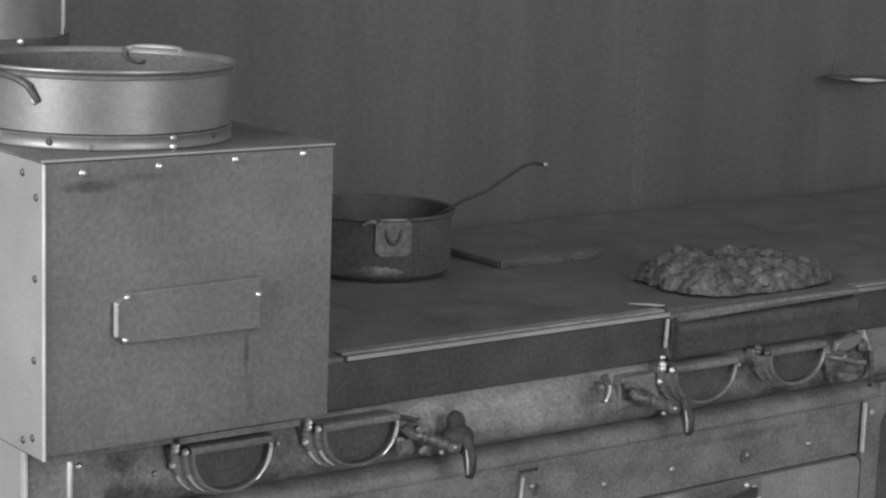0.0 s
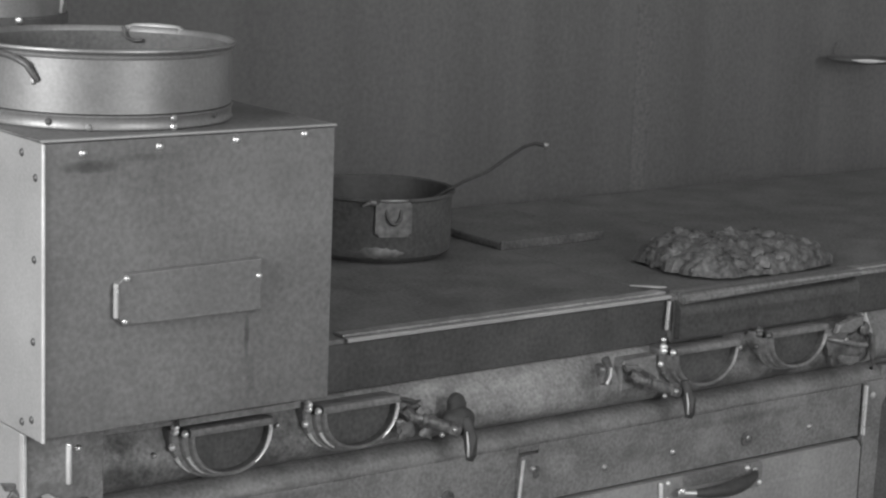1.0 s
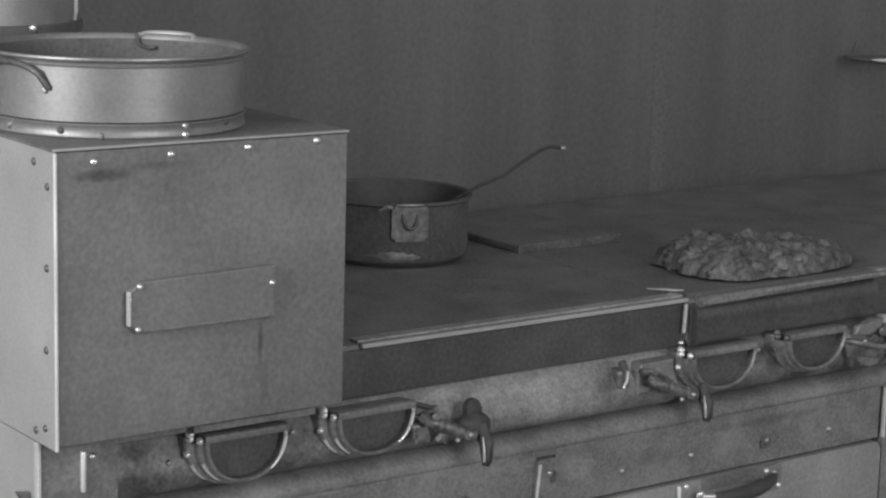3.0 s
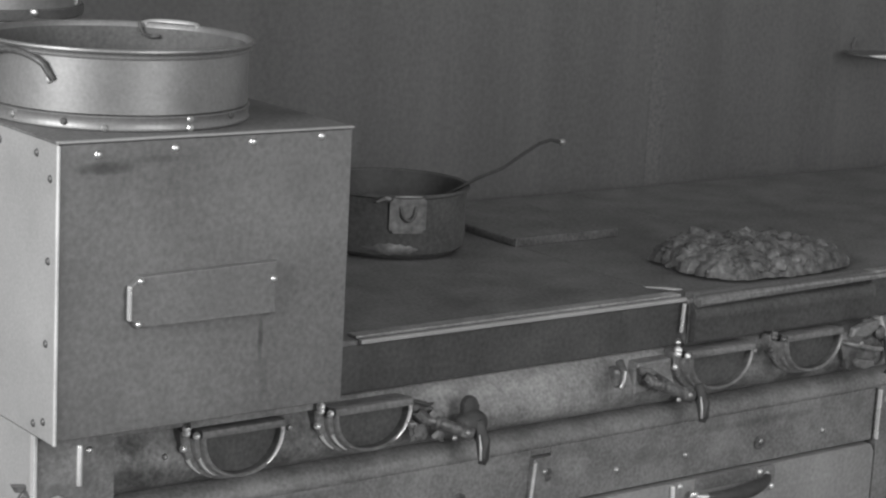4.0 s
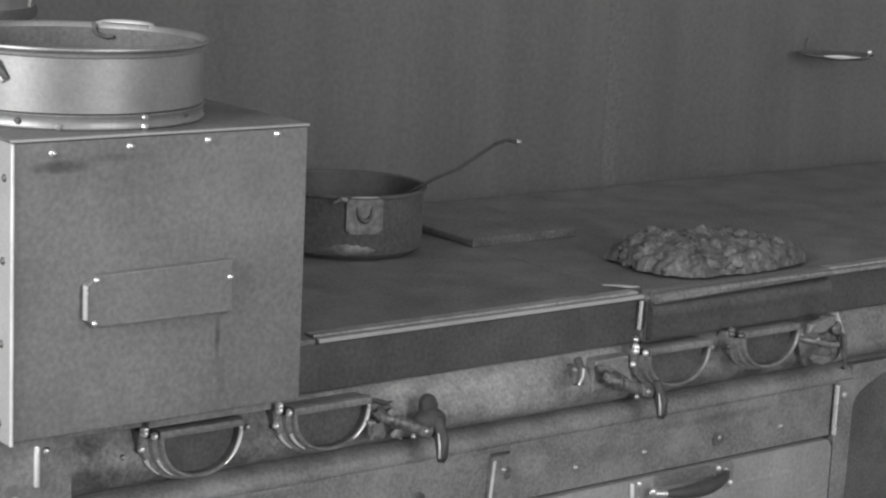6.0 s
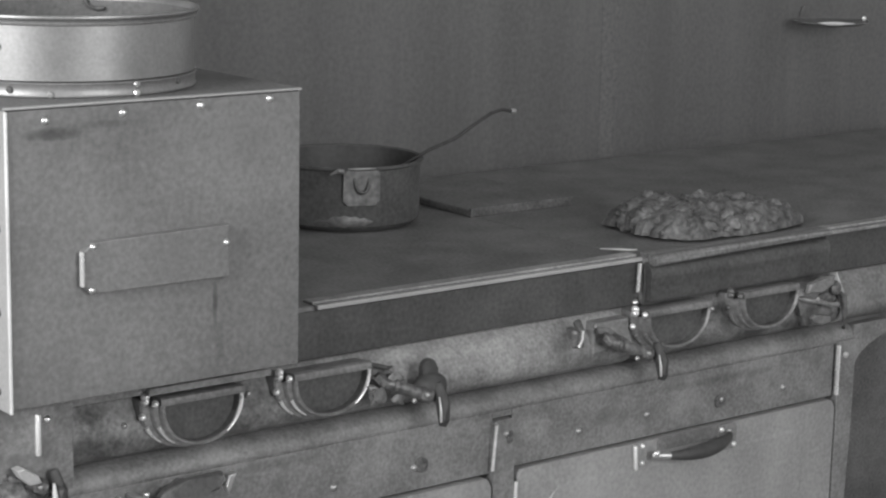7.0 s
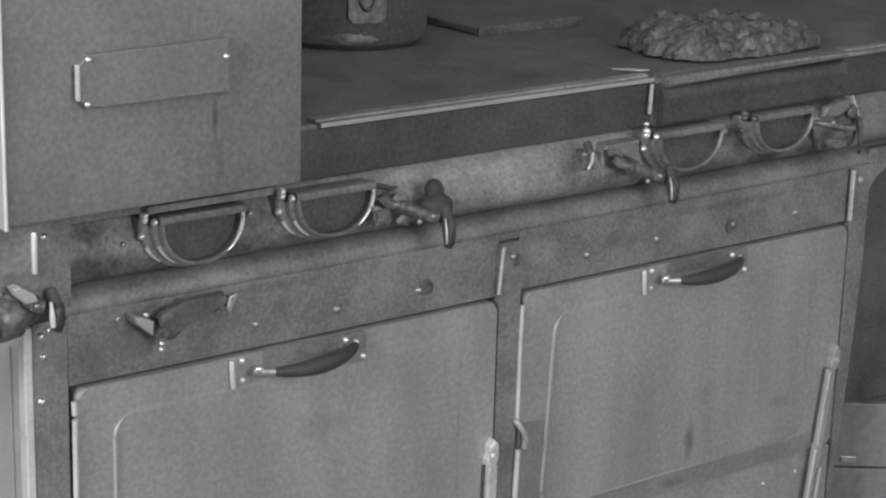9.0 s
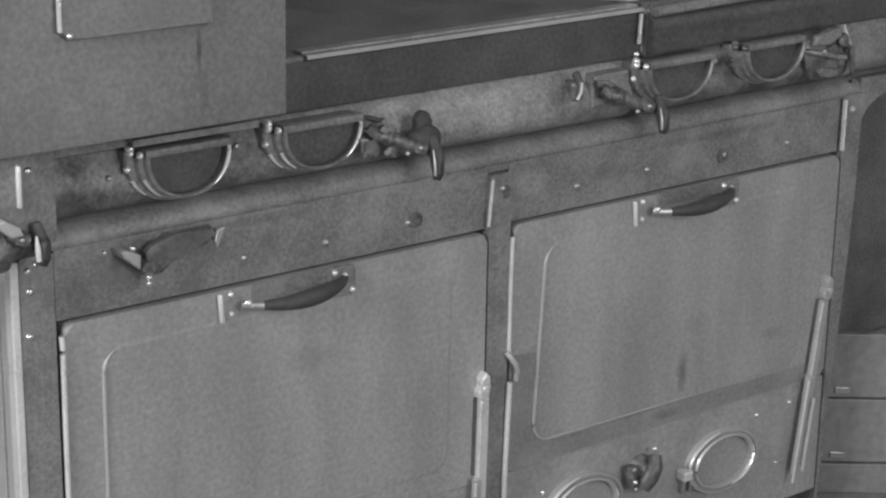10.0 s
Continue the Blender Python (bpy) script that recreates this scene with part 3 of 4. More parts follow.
def cock_details():
    # last cock, caked with pale grease: two cast lugs, a bent feed tube, a knob and a lever
    last = part("gas_cock", rod((1.312, 0.02, 0.803), (1.312, -0.032, 0.798), 0.012, 0.010, 16, bevel=0.002), VALVE, cooker, "grease-caked gas cock with cast lugs", smooth=True)
    part("lug", slab([(1.268, 0.812), (1.274, 0.825), (1.298, 0.830), (1.331, 0.833), (1.328, 0.819), (1.302, 0.808)], -0.032, -0.022, 0.003), FRAME, last)
    part("lug_stem", rod((1.30, 0.005, 0.81), (1.30, -0.0225, 0.816), 0.006, seg=10), VALVE, last, smooth=True)
    part("lug", slab([(1.283, 0.768), (1.290, 0.774), (1.326, 0.768), (1.330, 0.758), (1.310, 0.755), (1.290, 0.760)], -0.030, -0.008, 0.003), FRAME, last)
    part("feed_tube", tube([(1.258, -0.012, 0.802), (1.270, -0.026, 0.8), (1.288, -0.034, 0.797), (1.312, -0.036, 0.790), (1.334, -0.034, 0.786), (1.350, -0.014, 0.787)], 0.0046, 10), COLLAR, last, smooth=True)
    part("knob", lathe([(0, 0.010), (0.006, 0.009), (0.0105, 0.006), (0.012, 0.0), (0.009, -0.006), (0.0, -0.016)], pose(1.335, -0.026, 0.812, 80, 0, 20), 12), VALVE, last, smooth=True)
    part("lever", tube([(1.357, -0.012, 0.800), (1.361, -0.022, 0.795), (1.362, -0.026, 0.768), (1.361, -0.026, 0.742)], 0.006, 10, radii=[0.005, 0.006, 0.0062, 0.004], flat=0.7), LEVER, last, smooth=True)
    mass = slab(rounded(1.262, 1.346, 0.757, 0.822, 0.018, 8), -0.021, 0.0, 0.006)
    bmesh.ops.subdivide_edges(mass, edges=list(mass.edges), cuts=2, use_grid_fill=True)
    for v in mass.verts:
        v.co += Vector((0.010 * noise.noise(v.co * 45), 0.006 * noise.noise(v.co * 70 + Vector((3, 0, 0))), 0.008 * noise.noise(v.co * 45 + Vector((0, 7, 0)))))
    part("caked_grease", mass, SOOTY, last, smooth=True)
    studs("bolt", [(1.286, -0.036, 0.8015)], DULL_STEEL, last, 0.0035, 0.003)
    # small pilot screw in the shade beside the first port
    studs("bolt", [(0.074, -0.0068, 0.788)], DULL_STEEL, cooker, 0.004, 0.004)
    # small upright peg left of the second lever pair
    peg = part("pilot_lever", tube([(0.7944, -0.022, 0.8253), (0.7877, -0.040, 0.816), (0.7822, -0.045, 0.7962)], 0.007, 10, radii=[0.0065, 0.005, 0.0035]), LEVER, cooker, smooth=True)
    # highlight of the peg, drawn as a bright tube
    part("edge_highlight", tube([(0.7839, -0.046, 0.8193), (0.7789, -0.051, 0.8087), (0.7739, -0.051, 0.798)], 0.0026, 8), STEEL, peg, smooth=True)
    part("valve_block", block(0.798, 0.818, -0.012, 0.03, 0.782, 0.812, 0.006), VALVE, cooker)
    part("clip_plate", slab([(0.836, 0.770), (0.834, 0.806), (0.841, 0.816), (0.904, 0.8165), (0.906, 0.790), (0.880, 0.776)], -0.0125, 0.02, 0.003), WORN_PLATE, cooker, "pale worn clip plate")
    # gas pipe along the front to the end cock, with an elbow
    pipe = part("gas_pipe", tube([(-0.45, 0.03, 0.7288), (-0.1957, -0.02, 0.7288), (-0.1263, -0.035, 0.7314), (-0.0884, -0.035, 0.735), (-0.0514, -0.02, 0.7407)], 0.021, 18), VALVE, cooker, "dark iron gas pipe", smooth=True)
    part("collar", rod((-0.109, -0.037, 0.7323), (-0.0811, -0.036, 0.736), 0.026, seg=20, bevel=0.003), VALVE, pipe, smooth=True)
    part("flange", slab([(-0.099, 0.7775), (-0.090, 0.779), (-0.071, 0.767), (-0.067, 0.7575), (-0.082, 0.757), (-0.092, 0.766)], -0.068, -0.052, 0.002), SHEET_LIGHT, cooker)
    part("hook", tube([(-0.0342, -0.052, 0.7297), (-0.0399, -0.054, 0.722), (-0.0514, -0.054, 0.716)], 0.004, 8), DULL_STEEL, cooker, smooth=True)
    # oven tap on the band over the first door
    tap = part("oven_tap", slab([(0.076, 0.702), (0.084, 0.702), (0.094, 0.697), (0.103, 0.693), (0.102, 0.674), (0.092, 0.683), (0.080, 0.692)], -0.030, -0.004, 0.003), SHEET_LIGHT, cooker, "bright cast oven tap with a dark flat lever")
    part("arm", slab([(0.110, 0.694), (0.122, 0.704), (0.150, 0.710), (0.203, 0.712), (0.208, 0.702), (0.198, 0.690), (0.160, 0.686), (0.142, 0.680), (0.132, 0.664), (0.119, 0.664), (0.112, 0.676)], -0.028, -0.018, 0.004), LEVER, tap, "dull flat lever", smooth=True)
    part("neck", rod((0.150, -0.004, 0.697), (0.150, -0.020, 0.697), 0.011, 0.009, 14), VALVE, tap, smooth=True)
    part("tip", slab([(0.2079, 0.708), (0.2182, 0.71), (0.2135, 0.701), (0.2070, 0.6849), (0.2037, 0.694)], -0.034, -0.022, 0.001), STEEL, tap)
    part("stub", rod((0.1131, -0.004, 0.6759), (0.1131, -0.03, 0.674), 0.011, 0.009, 14), VALVE, tap, smooth=True)
    studs("bolt", [(0.0655, -0.004, 0.6965), (0.112, -0.03, 0.664), (0.111, -0.03, 0.6565), (0.092, -0.028, 0.7035)], STEEL, tap, 0.0042, 0.005)


cock_details()


def oven_door(x0, x1, z1, handle_x, panel, name_label, skew=0.0):
    """A drop door with a pressed panel, rounded upper corners, bail handle and edge trim."""
    z0 = DOOR_Z0
    r = 0.012
    door = part("oven_door", slab(rounded(x0, x1, z0, z1, r), -0.012, 0.028, 0.004), DOOR_ENAMEL, cooker, name_label)
    a0, a1, b0, b1 = panel

    def leaning(pts):
        """Leans the panel's first upright side."""
        return [(x + skew * (z - 0.36) * max(0.0, 1 - (x - a0) / 0.1), z) for x, z in pts]

    inner = leaning(rounded(a0, a1, b0, b1, 0.034, 8))
    raised = leaning(rounded(a0 + 0.006, a1 - 0.006, b0 + 0.006, b1 - 0.006, 0.028, 8))
    bm = bmesh.new()
    o = [bm.verts.new((x, -0.0121, z)) for x, z in inner]
    i = [bm.verts.new((x, -0.0128, z)) for x, z in raised]
    for k in range(len(o)):
        bm.faces.new((o[k], o[(k + 1) % len(o)], i[(k + 1) % len(o)], i[k]))
    bm.faces.new(i)
    part("pressed_panel", bm, DOOR_ENAMEL, door)
    # left and lower edges of the pressing painted as lit by pale tubes
    side = leaning(rounded(a0 + 0.003, a1 - 0.003, b0 + 0.003, b1 - 0.003, 0.031, 8)[11:27])
    part("bead_highlight", tube([(x, -0.0135, z) for x, z in side], 0.0024, 8, radii=[0.0003, 0.0005, 0.0009, 0.0016] + [0.0026] * 3 + [0.0028] * 4 + [0.0024, 0.002, 0.0018, 0.0016, 0.0014]), SHEET_LIGHT, door, "pale tube that draws the lit edge of the pressing", smooth=True)
    part("bead_highlight", tube([(side[-1][0], -0.0135, b0 + 0.003), (a0 + 0.5 * (a1 - a0), -0.0135, b0 + 0.003), (a1 - 0.12, -0.0135, b0 + 0.003)], 0.0014, 8, radii=[0.0014, 0.0013, 0.0005]), SHEET_LIGHT, door, smooth=True)
    h0, h1 = handle_x
    ht = z1 - 0.003
    for n, x in enumerate((h0, h1)):
        if n == 1:
            part("handle_bracket", slab(rounded(x - 0.008, x + 0.031, ht - 0.038, ht + 0.0035, 0.007), -0.0165, -0.0118, 0.0015), FRAME, door, "dark bolted bracket")
        else:
            part("handle_bracket", block(x, x + 0.022, -0.0135, -0.0118, ht - 0.036, ht + 0.002, 0.0006), DOOR_ENAMEL, door)
            part("bracket_lug", rod((x + 0.0035, -0.0175, ht - 0.036), (x + 0.0005, -0.0175, ht + 0.001), 0.0034, seg=10, bevel=0.0008), BRIGHT, door, smooth=True)
    studs("bolt", [(h0 + 0.019, -0.0135, ht - 0.003), (h0 + 0.019, -0.0135, ht - 0.029)], BOLT, door, 0.0042, 0.004)
    studs("bolt", [(h1 - 0.002, -0.0165, ht - 0.004), (h1 + 0.014, -0.0165, ht - 0.010), (h1 + 0.026, -0.0165, ht - 0.031)], BOLT, door, 0.0042, 0.004)
    span = h1 - h0
    pts, rad = [], []
    for k in range(15):
        u = k / 14
        w = math.sin(math.pi * u)
        pts.append((h0 + 0.03 + u * (span - 0.022), -0.024 - 0.022 * w ** 0.6, ht - 0.016 + 0.005 * u ** 2.2 - 0.0035 * w ))
        rad.append(0.0038 + 0.0078 * min(1.0, max(0.0, (u - 0.1) / 0.42)) ** 0.65 * (1 - max(0.0, (u - 0.6) / 0.4) ** 1.5 * 0.8))
    part("handle_grip", tube(pts, 0.01, 14, radii=rad), GRIP, door, "curved black grip", smooth=True)
    part("ferrule", tube(pts[:3], 0.006, 12, radii=[0.0068, 0.0056, 0.0066]), DULL_STEEL, door, smooth=True)
    studs("bolt", [(h0 + 0.034, -0.03, ht - 0.013)], STEEL, door, 0.0062, 0.005)
    part("back_plate", slab(rounded(h0 + 0.05, h1 + 0.012, ht - 0.016, ht + 0.0035, 0.004), -0.0145, -0.0122, 0.001), FRAME, door)
    return door


oven_door(0.0065, 0.652, 0.6185, (0.218, 0.396), (0.052, 0.592, 0.281, 0.581), "grey enamelled oven door with a pressed panel and black handle")
oven_door(0.699, 1.3675, 0.6215, (0.922, 1.107), (0.744, 1.298, 0.281, 0.586), "grey enamelled oven door with a pressed panel and black handle", 0.055)
# shade around the pressing's lower corner, laid on as a darker strip
part("door_margin", slab([(0.7005, 0.2505), (1.34, 0.2505), (1.34, 0.2795), (0.772, 0.2795), (0.752, 0.286), (0.7412, 0.302), (0.7405, 0.312), (0.7465, 0.425), (0.7005, 0.428)], -0.0127, -0.0119, 0.0003), MARGIN_SHADE, cooker, "margin of the second door, with its shade in the darker colour")


def door_trim():
    # folded edge of the first door, its highlight put into the bright colour
    part("edge_trim", tube([(0.002, -0.012, 0.6057), (0.002, -0.0135, 0.5886)], 0.0036, 10), BRIGHT, cooker, smooth=True)
    part("edge_trim", tube([(0.002, -0.0135, 0.5832), (0.0014, -0.0135, 0.472), (0.0014, -0.0135, 0.3483)], 0.0036, 10), BRIGHT, cooker, smooth=True)
    # highlight rods along the second door's left edge
    part("edge_trim", tube([(0.6957, -0.014, 0.6057), (0.6935, -0.015, 0.52), (0.6935, -0.015, 0.4336)], 0.003, 10), BRIGHT, cooker, smooth=True)
    part("edge_trim", tube([(0.6935, -0.0185, 0.3916), (0.6895, -0.0175, 0.24), (0.6885, -0.016, 0.094)], 0.0042, 10), BRIGHT, cooker, smooth=True)
    # hinge arms: a forged clevis over a leaning bright bar
    for x, zt, lean, sheen in ((0.645, 0.425, 0.015, BRIGHT), (1.352, 0.432, 0.128, SHEET_LIGHT)):
        def bar(dx0, dx1, za, zb):
            return [(x + dx0 - lean * (zt - zb), zb), (x + dx0 - lean * (zt - za), za), (x + dx1 - lean * (zt - za), za), (x + dx1 - lean * (zt - zb), zb)]
        arm = part("hinge_arm", slab(bar(-0.006, 0.011, zt - 0.046, 0.222), -0.0225, -0.0125, 0.003), sheen, cooker, "bright flat hinge bar")
        # left-edge highlights of bar and link are bright strips
        part("edge_highlight", slab(bar(-0.0055, -0.002, zt - 0.05, 0.225), -0.024, -0.0227, 0.0006), BRIGHT, arm)
        six = [(x + 0.001, zt - 0.006), (x + 0.008, zt - 0.013), (x + 0.009, zt - 0.021), (x + 0.005, zt - 0.029), (x + 0.008, zt - 0.040), (x - 0.001, zt - 0.050), (x - 0.010, zt - 0.043), (x - 0.011, zt - 0.034), (x - 0.007, zt - 0.026), (x - 0.008, zt - 0.015)]
        part("clevis", slab(six, -0.026, -0.0125, 0.003), sheen, arm, "forged clevis")
        part("pin", rod((x - 0.001, -0.025, zt - 0.030), (x - 0.001, -0.029, zt - 0.030), 0.0038, seg=12), BOLT, arm, smooth=True)
        # solid dark strip paints the shade beside the bar
        part("slot_shade", slab(bar(-0.011, -0.0062, zt - 0.045, 0.262), -0.0150, -0.0125), LEVER, arm)
        # the lower link: two strips with a slit between them, filled by a dark strip
        part("link", slab(bar(-0.018, -0.0045, 0.262, 0.098), -0.030, -0.024, 0.0015), SHEET_LIGHT, arm)
        part("link", slab(bar(0.0015, 0.0085, 0.2215, 0.098), -0.030, -0.020, 0.0015), BRIGHT, arm)
        part("slit", slab(bar(-0.0046, 0.0016, 0.2215, 0.112), -0.024, -0.021), LEVER, arm)
        part("link", slab(bar(-0.0045, 0.0015, 0.1115, 0.098), -0.030, -0.024, 0.001), SHEET_LIGHT, arm)
        part("edge_highlight", slab(bar(-0.0185, -0.0145, 0.258, 0.084), -0.0325, -0.0302, 0.0006), BRIGHT, arm)
    hook = [(0.688, -0.016, 0.4374), (0.6914, -0.02, 0.4317), (0.6992, -0.024, 0.4195), (0.7025, -0.024, 0.4077), (0.702, -0.022, 0.3944)]
    part("latch_hook", tube(hook, 0.0045, 10), SHEET_LIGHT, cooker, smooth=True)


door_trim()


def lower_panel():
    for a, b in ((0.0, 0.6555), (0.6935, 1.3705)):
        part("lower_panel", block(a, b, -0.010, 0.03, 0.045, 0.2475, 0.003), ENAMEL, cooker)
    for cx, cz in ((0.846, 0.158), (1.138, 0.158), (0.146, 0.158), (0.446, 0.158)):
        prof = [(0.052, -0.01), (0.052, 0.008), (0.0505, 0.012), (0.048, 0.012), (0.0465, 0.008), (0.0445, 0.008), (0.0435, 0.014), (0.0415, 0.015), (0.0395, 0.012), (0.0395, 0.0)]
        collar = part("sight_ring", lathe(prof, pose(cx, -0.0095, cz, 90, 0, 0), 48, 1.5, 1.02), SHEET_LIGHT, cooker, "oval double-rimmed sight ring", smooth=True)
        # highlights left and right on the rims, drawn as bright arcs
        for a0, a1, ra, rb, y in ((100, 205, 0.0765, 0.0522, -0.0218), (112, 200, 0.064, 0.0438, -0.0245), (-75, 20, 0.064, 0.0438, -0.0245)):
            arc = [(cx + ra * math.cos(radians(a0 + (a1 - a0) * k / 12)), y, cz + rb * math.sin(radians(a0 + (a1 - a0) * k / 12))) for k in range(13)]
            part("rim_glint", tube(arc, 0.0022, 8, radii=[0.0006, 0.0012, 0.0018] + [0.0024] * 7 + [0.0018, 0.0012, 0.0006]), BRIGHT, collar, "thin arc laid on the rim for its glint", smooth=True)
        part("disc", lathe([(0, 0.004), (0.039, 0.004), (0.0395, 0)], pose(cx, -0.0095, cz, 90, 0, 0), 48, 1.5, 1.02), ENAMEL, collar)
        part("clip", block(cx - 0.094, cx - 0.075, -0.03, -0.01, cz - 0.010, cz + 0.006, 0.003), BRIGHT, collar)
        for leg in (-0.088, -0.074):
            part("clip_leg", block(cx + leg, cx + leg + 0.006, -0.022, -0.01, cz - 0.034, cz - 0.010, 0.002), DULL_STEEL, collar)
    for x in (0.962, 0.262):
        tap = part("oven_cock", lathe([(0, 0.028), (0.010, 0.027), (0.016, 0.018), (0.021, 0.012), (0.025, 0)], pose(x + 0.002, -0.010, 0.186, 90, 0, 0), 18), VALVE, cooker, "dark small oven cock", smooth=True)
        part("arm", tube([(x - 0.008, -0.030, 0.166), (x + 0.0, -0.036, 0.182), (x + 0.010, -0.036, 0.198), (x + 0.014, -0.032, 0.214)], 0.011, 10, radii=[0.013, 0.015, 0.013, 0.009]), LEVER, tap, smooth=True)
        part("stem", rod((x - 0.031, -0.024, 0.204), (x - 0.026, -0.026, 0.170), 0.009, 0.010, 12, bevel=0.002), VALVE, tap, smooth=True)
        studs("bolt", [(x + 0.014, -0.03, 0.223), (x - 0.028, -0.035, 0.180)], STEEL, tap, 0.0042, 0.004)
        studs("bolt", [(x - 0.029, -0.033, 0.200), (x - 0.026, -0.035, 0.168)], DULL_STEEL, tap, 0.0038, 0.003)
    studs("bolt", [(1.2923, -0.01, 0.2181), (1.2178, -0.01, 0.2136), (1.2696, -0.01, 0.119), (0.8032, -0.01, 0.1958), (0.77, -0.01, 0.1976)], STEEL, cooker, 0.004, 0.004)
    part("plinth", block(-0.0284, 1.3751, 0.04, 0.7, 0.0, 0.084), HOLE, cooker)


lower_panel()


def top():
    # three iron plates with deep front faces; the middle one stands a little forward
    for a, b, y in ((-0.06, 0.9512, 0.022), (0.9515, 1.3478, 0.012), (1.348, 2.45, 0.022)):
        part("top_plate", block(a, b, y, 0.76, 0.8245, 0.8945, 0.003), IRON, cooker)
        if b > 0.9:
            # front faces take a darker iron tone than the plates
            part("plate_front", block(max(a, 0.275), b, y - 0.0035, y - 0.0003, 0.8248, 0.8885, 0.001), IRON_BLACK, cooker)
    # rail: a pale double edge along the front
    for a, b, y, bright in ((0.372, 0.9515, 0.016, SHEET_LIGHT), (1.3455, 1.56, 0.006, RAIL)):
        part("front_rail", block(a, b, y - 0.003, y + 0.004, 0.8905, 0.8964, 0.0012), bright, cooker)
        part("groove", block(a, b, y + 0.0041, y + 0.0095, 0.8946, 0.8958), IRON, cooker)
        part("front_rail", block(a, b, y + 0.0096, y + 0.031, 0.8946, 0.8990, 0.0015), IRON_LIP, cooker, "pale upper face of the rail")
    nose = [(0.03, 0.9005), (0.006, 0.9015), (-0.001, 0.8995), (-0.0045, 0.895), (-0.0055, 0.8895), (-0.0045, 0.8855), (0.0, 0.8842), (0.012, 0.8842), (0.03, 0.89)]
    bm = extruded(nose, 0.962, 1.345)
    for v in bm.verts:
        # the worn nose thins out along the plate
        if v.co.x > 1.2:
            v.co.z = 0.9015 - (0.9015 - v.co.z) * 0.55
    part("nosing", bm, NOSING, cooker, "worn rounded nosing of the middle plate", smooth=True)
    # rounded shoulder of the middle plate
    sh = [(0.010, 0.8885)] + [(0.014 - 0.018 * math.sin(radians(10 * k)), 0.868 + 0.0205 * math.cos(radians(10 * k))) for k in range(12)] + [(-0.0025, 0.832), (0.02, 0.832), (0.02, 0.8885)]
    part("shoulder", extruded(sh, 0.9555, 1.345), surface("worn_black_iron", 0.10, 0.4, 0.36, 0.4, 160, 9, 0.15, 0.5, 0.09), cooker, smooth=True)
    part("end_strip", slab([(0.9388, 0.846), (0.9412, 0.889), (0.9447, 0.889), (0.9425, 0.846)], 0.007, 0.0115, 0.001), BRIGHT, cooker)
    studs("bolt", [(0.943, 0.0165, 0.829)], STEEL, cooker, 0.0055, 0.006)
    part("leg", block(2.3402, 2.3951, 0.08, 0.13, 0.0, 0.8245, 0.004), IRON, cooker)
    part("leg", block(2.3402, 2.3951, 0.65, 0.7, 0.0, 0.8245, 0.004), IRON, cooker)
    part("back_skirt", block(1.41, 2.439, 0.535, 0.545, 0.0, 0.824, 0.002), IRON, cooker)


top()


# ---- the cabinet on the range ----
def cabinet():
    c = thing("broiler_cabinet", "riveted sheet-metal box cabinet with a flat pull, on the range", "cabinet")
    x0, x1, yf, yb, z0, z1 = -0.119, 0.269, -0.095, 0.35, 0.858, 1.198
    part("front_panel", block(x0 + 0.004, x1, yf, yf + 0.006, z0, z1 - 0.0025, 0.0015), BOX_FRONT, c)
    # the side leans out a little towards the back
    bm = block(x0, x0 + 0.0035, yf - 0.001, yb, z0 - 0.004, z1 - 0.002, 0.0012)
    # left side painted paler than the front, as if lit
    part("side_panel", bm, SHEET_LIGHT, c, "side panel in a paler tone for its lit side")
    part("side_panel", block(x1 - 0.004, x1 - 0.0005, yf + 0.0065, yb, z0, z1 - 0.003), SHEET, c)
    part("top_panel", block(x0 - 0.001, x1 + 0.001, yf + 0.004, yb, z1 - 0.002, z1 + 0.0015, 0.001), IRON, c, "dark top sheet")
    part("top_edge", block(x0, x1 + 0.001, yf - 0.003, yf + 0.0038, z1 - 0.0012, z1 + 0.0014, 0.0008), SHEET_LIGHT, c)
    # corner highlight laid on as a bright rod
    part("corner_edge", rod((x0 + 0.0012, yf - 0.0018, z0 - 0.003), (x0 + 0.0012, yf - 0.0018, z1 - 0.003), 0.0022, seg=10), BRIGHT, c, "bright rod that draws the corner highlight", smooth=True)
    part("back_panel", block(x0 + 0.004, x1 - 0.0045, yb - 0.004, yb - 0.0005, z0 + 0.05, z1 - 0.003), SHEET, c)
    part("inner_floor", block(x0 + 0.004, x1 - 0.0045, 0.06, yb - 0.005, 0.8946, 0.899), SHEET, c)
    studs("rivet", [(-0.069, yf, 1.1825), (0.028, yf, 1.185), (0.130, yf, 1.187), (0.225, yf, 1.189)], STEEL, c, 0.0052, 0.004)
    studs("rivet", [(x0, -0.08, 1.156), (x0, -0.077, 1.063), (x0, -0.074, 0.968), (x0, -0.07, 0.876), (x0, -0.046, 1.18), (x0, -0.045, 0.868), (x0, 0.05, 1.18)], VALVE, c, 0.0048, 0.003, "left")
    ch = 0.012
    pull = [(-0.03 + ch, 1.042), (0.162, 1.045), (0.162, 0.982), (-0.03 + ch, 0.982), (-0.03, 0.992), (-0.03, 1.032)]
    p = part("pull", slab(pull, yf - 0.011, yf - 0.0003, 0.0015), BOX_FRONT, c, "flat sheet pull with its lit end painted bright")
    # bright strip paints the pull's left end as lit
    part("end_strip", block(-0.0333, -0.0298, yf - 0.0128, yf - 0.006, 0.992, 1.032, 0.001), BRIGHT, p)
    studs("rivet", [(-0.018, yf - 0.0105, 1.037), (-0.020, yf - 0.0105, 0.987), (0.158, yf - 0.011, 1.024)], STEEL, p, 0.0042, 0.004)
    return c


cabinet()


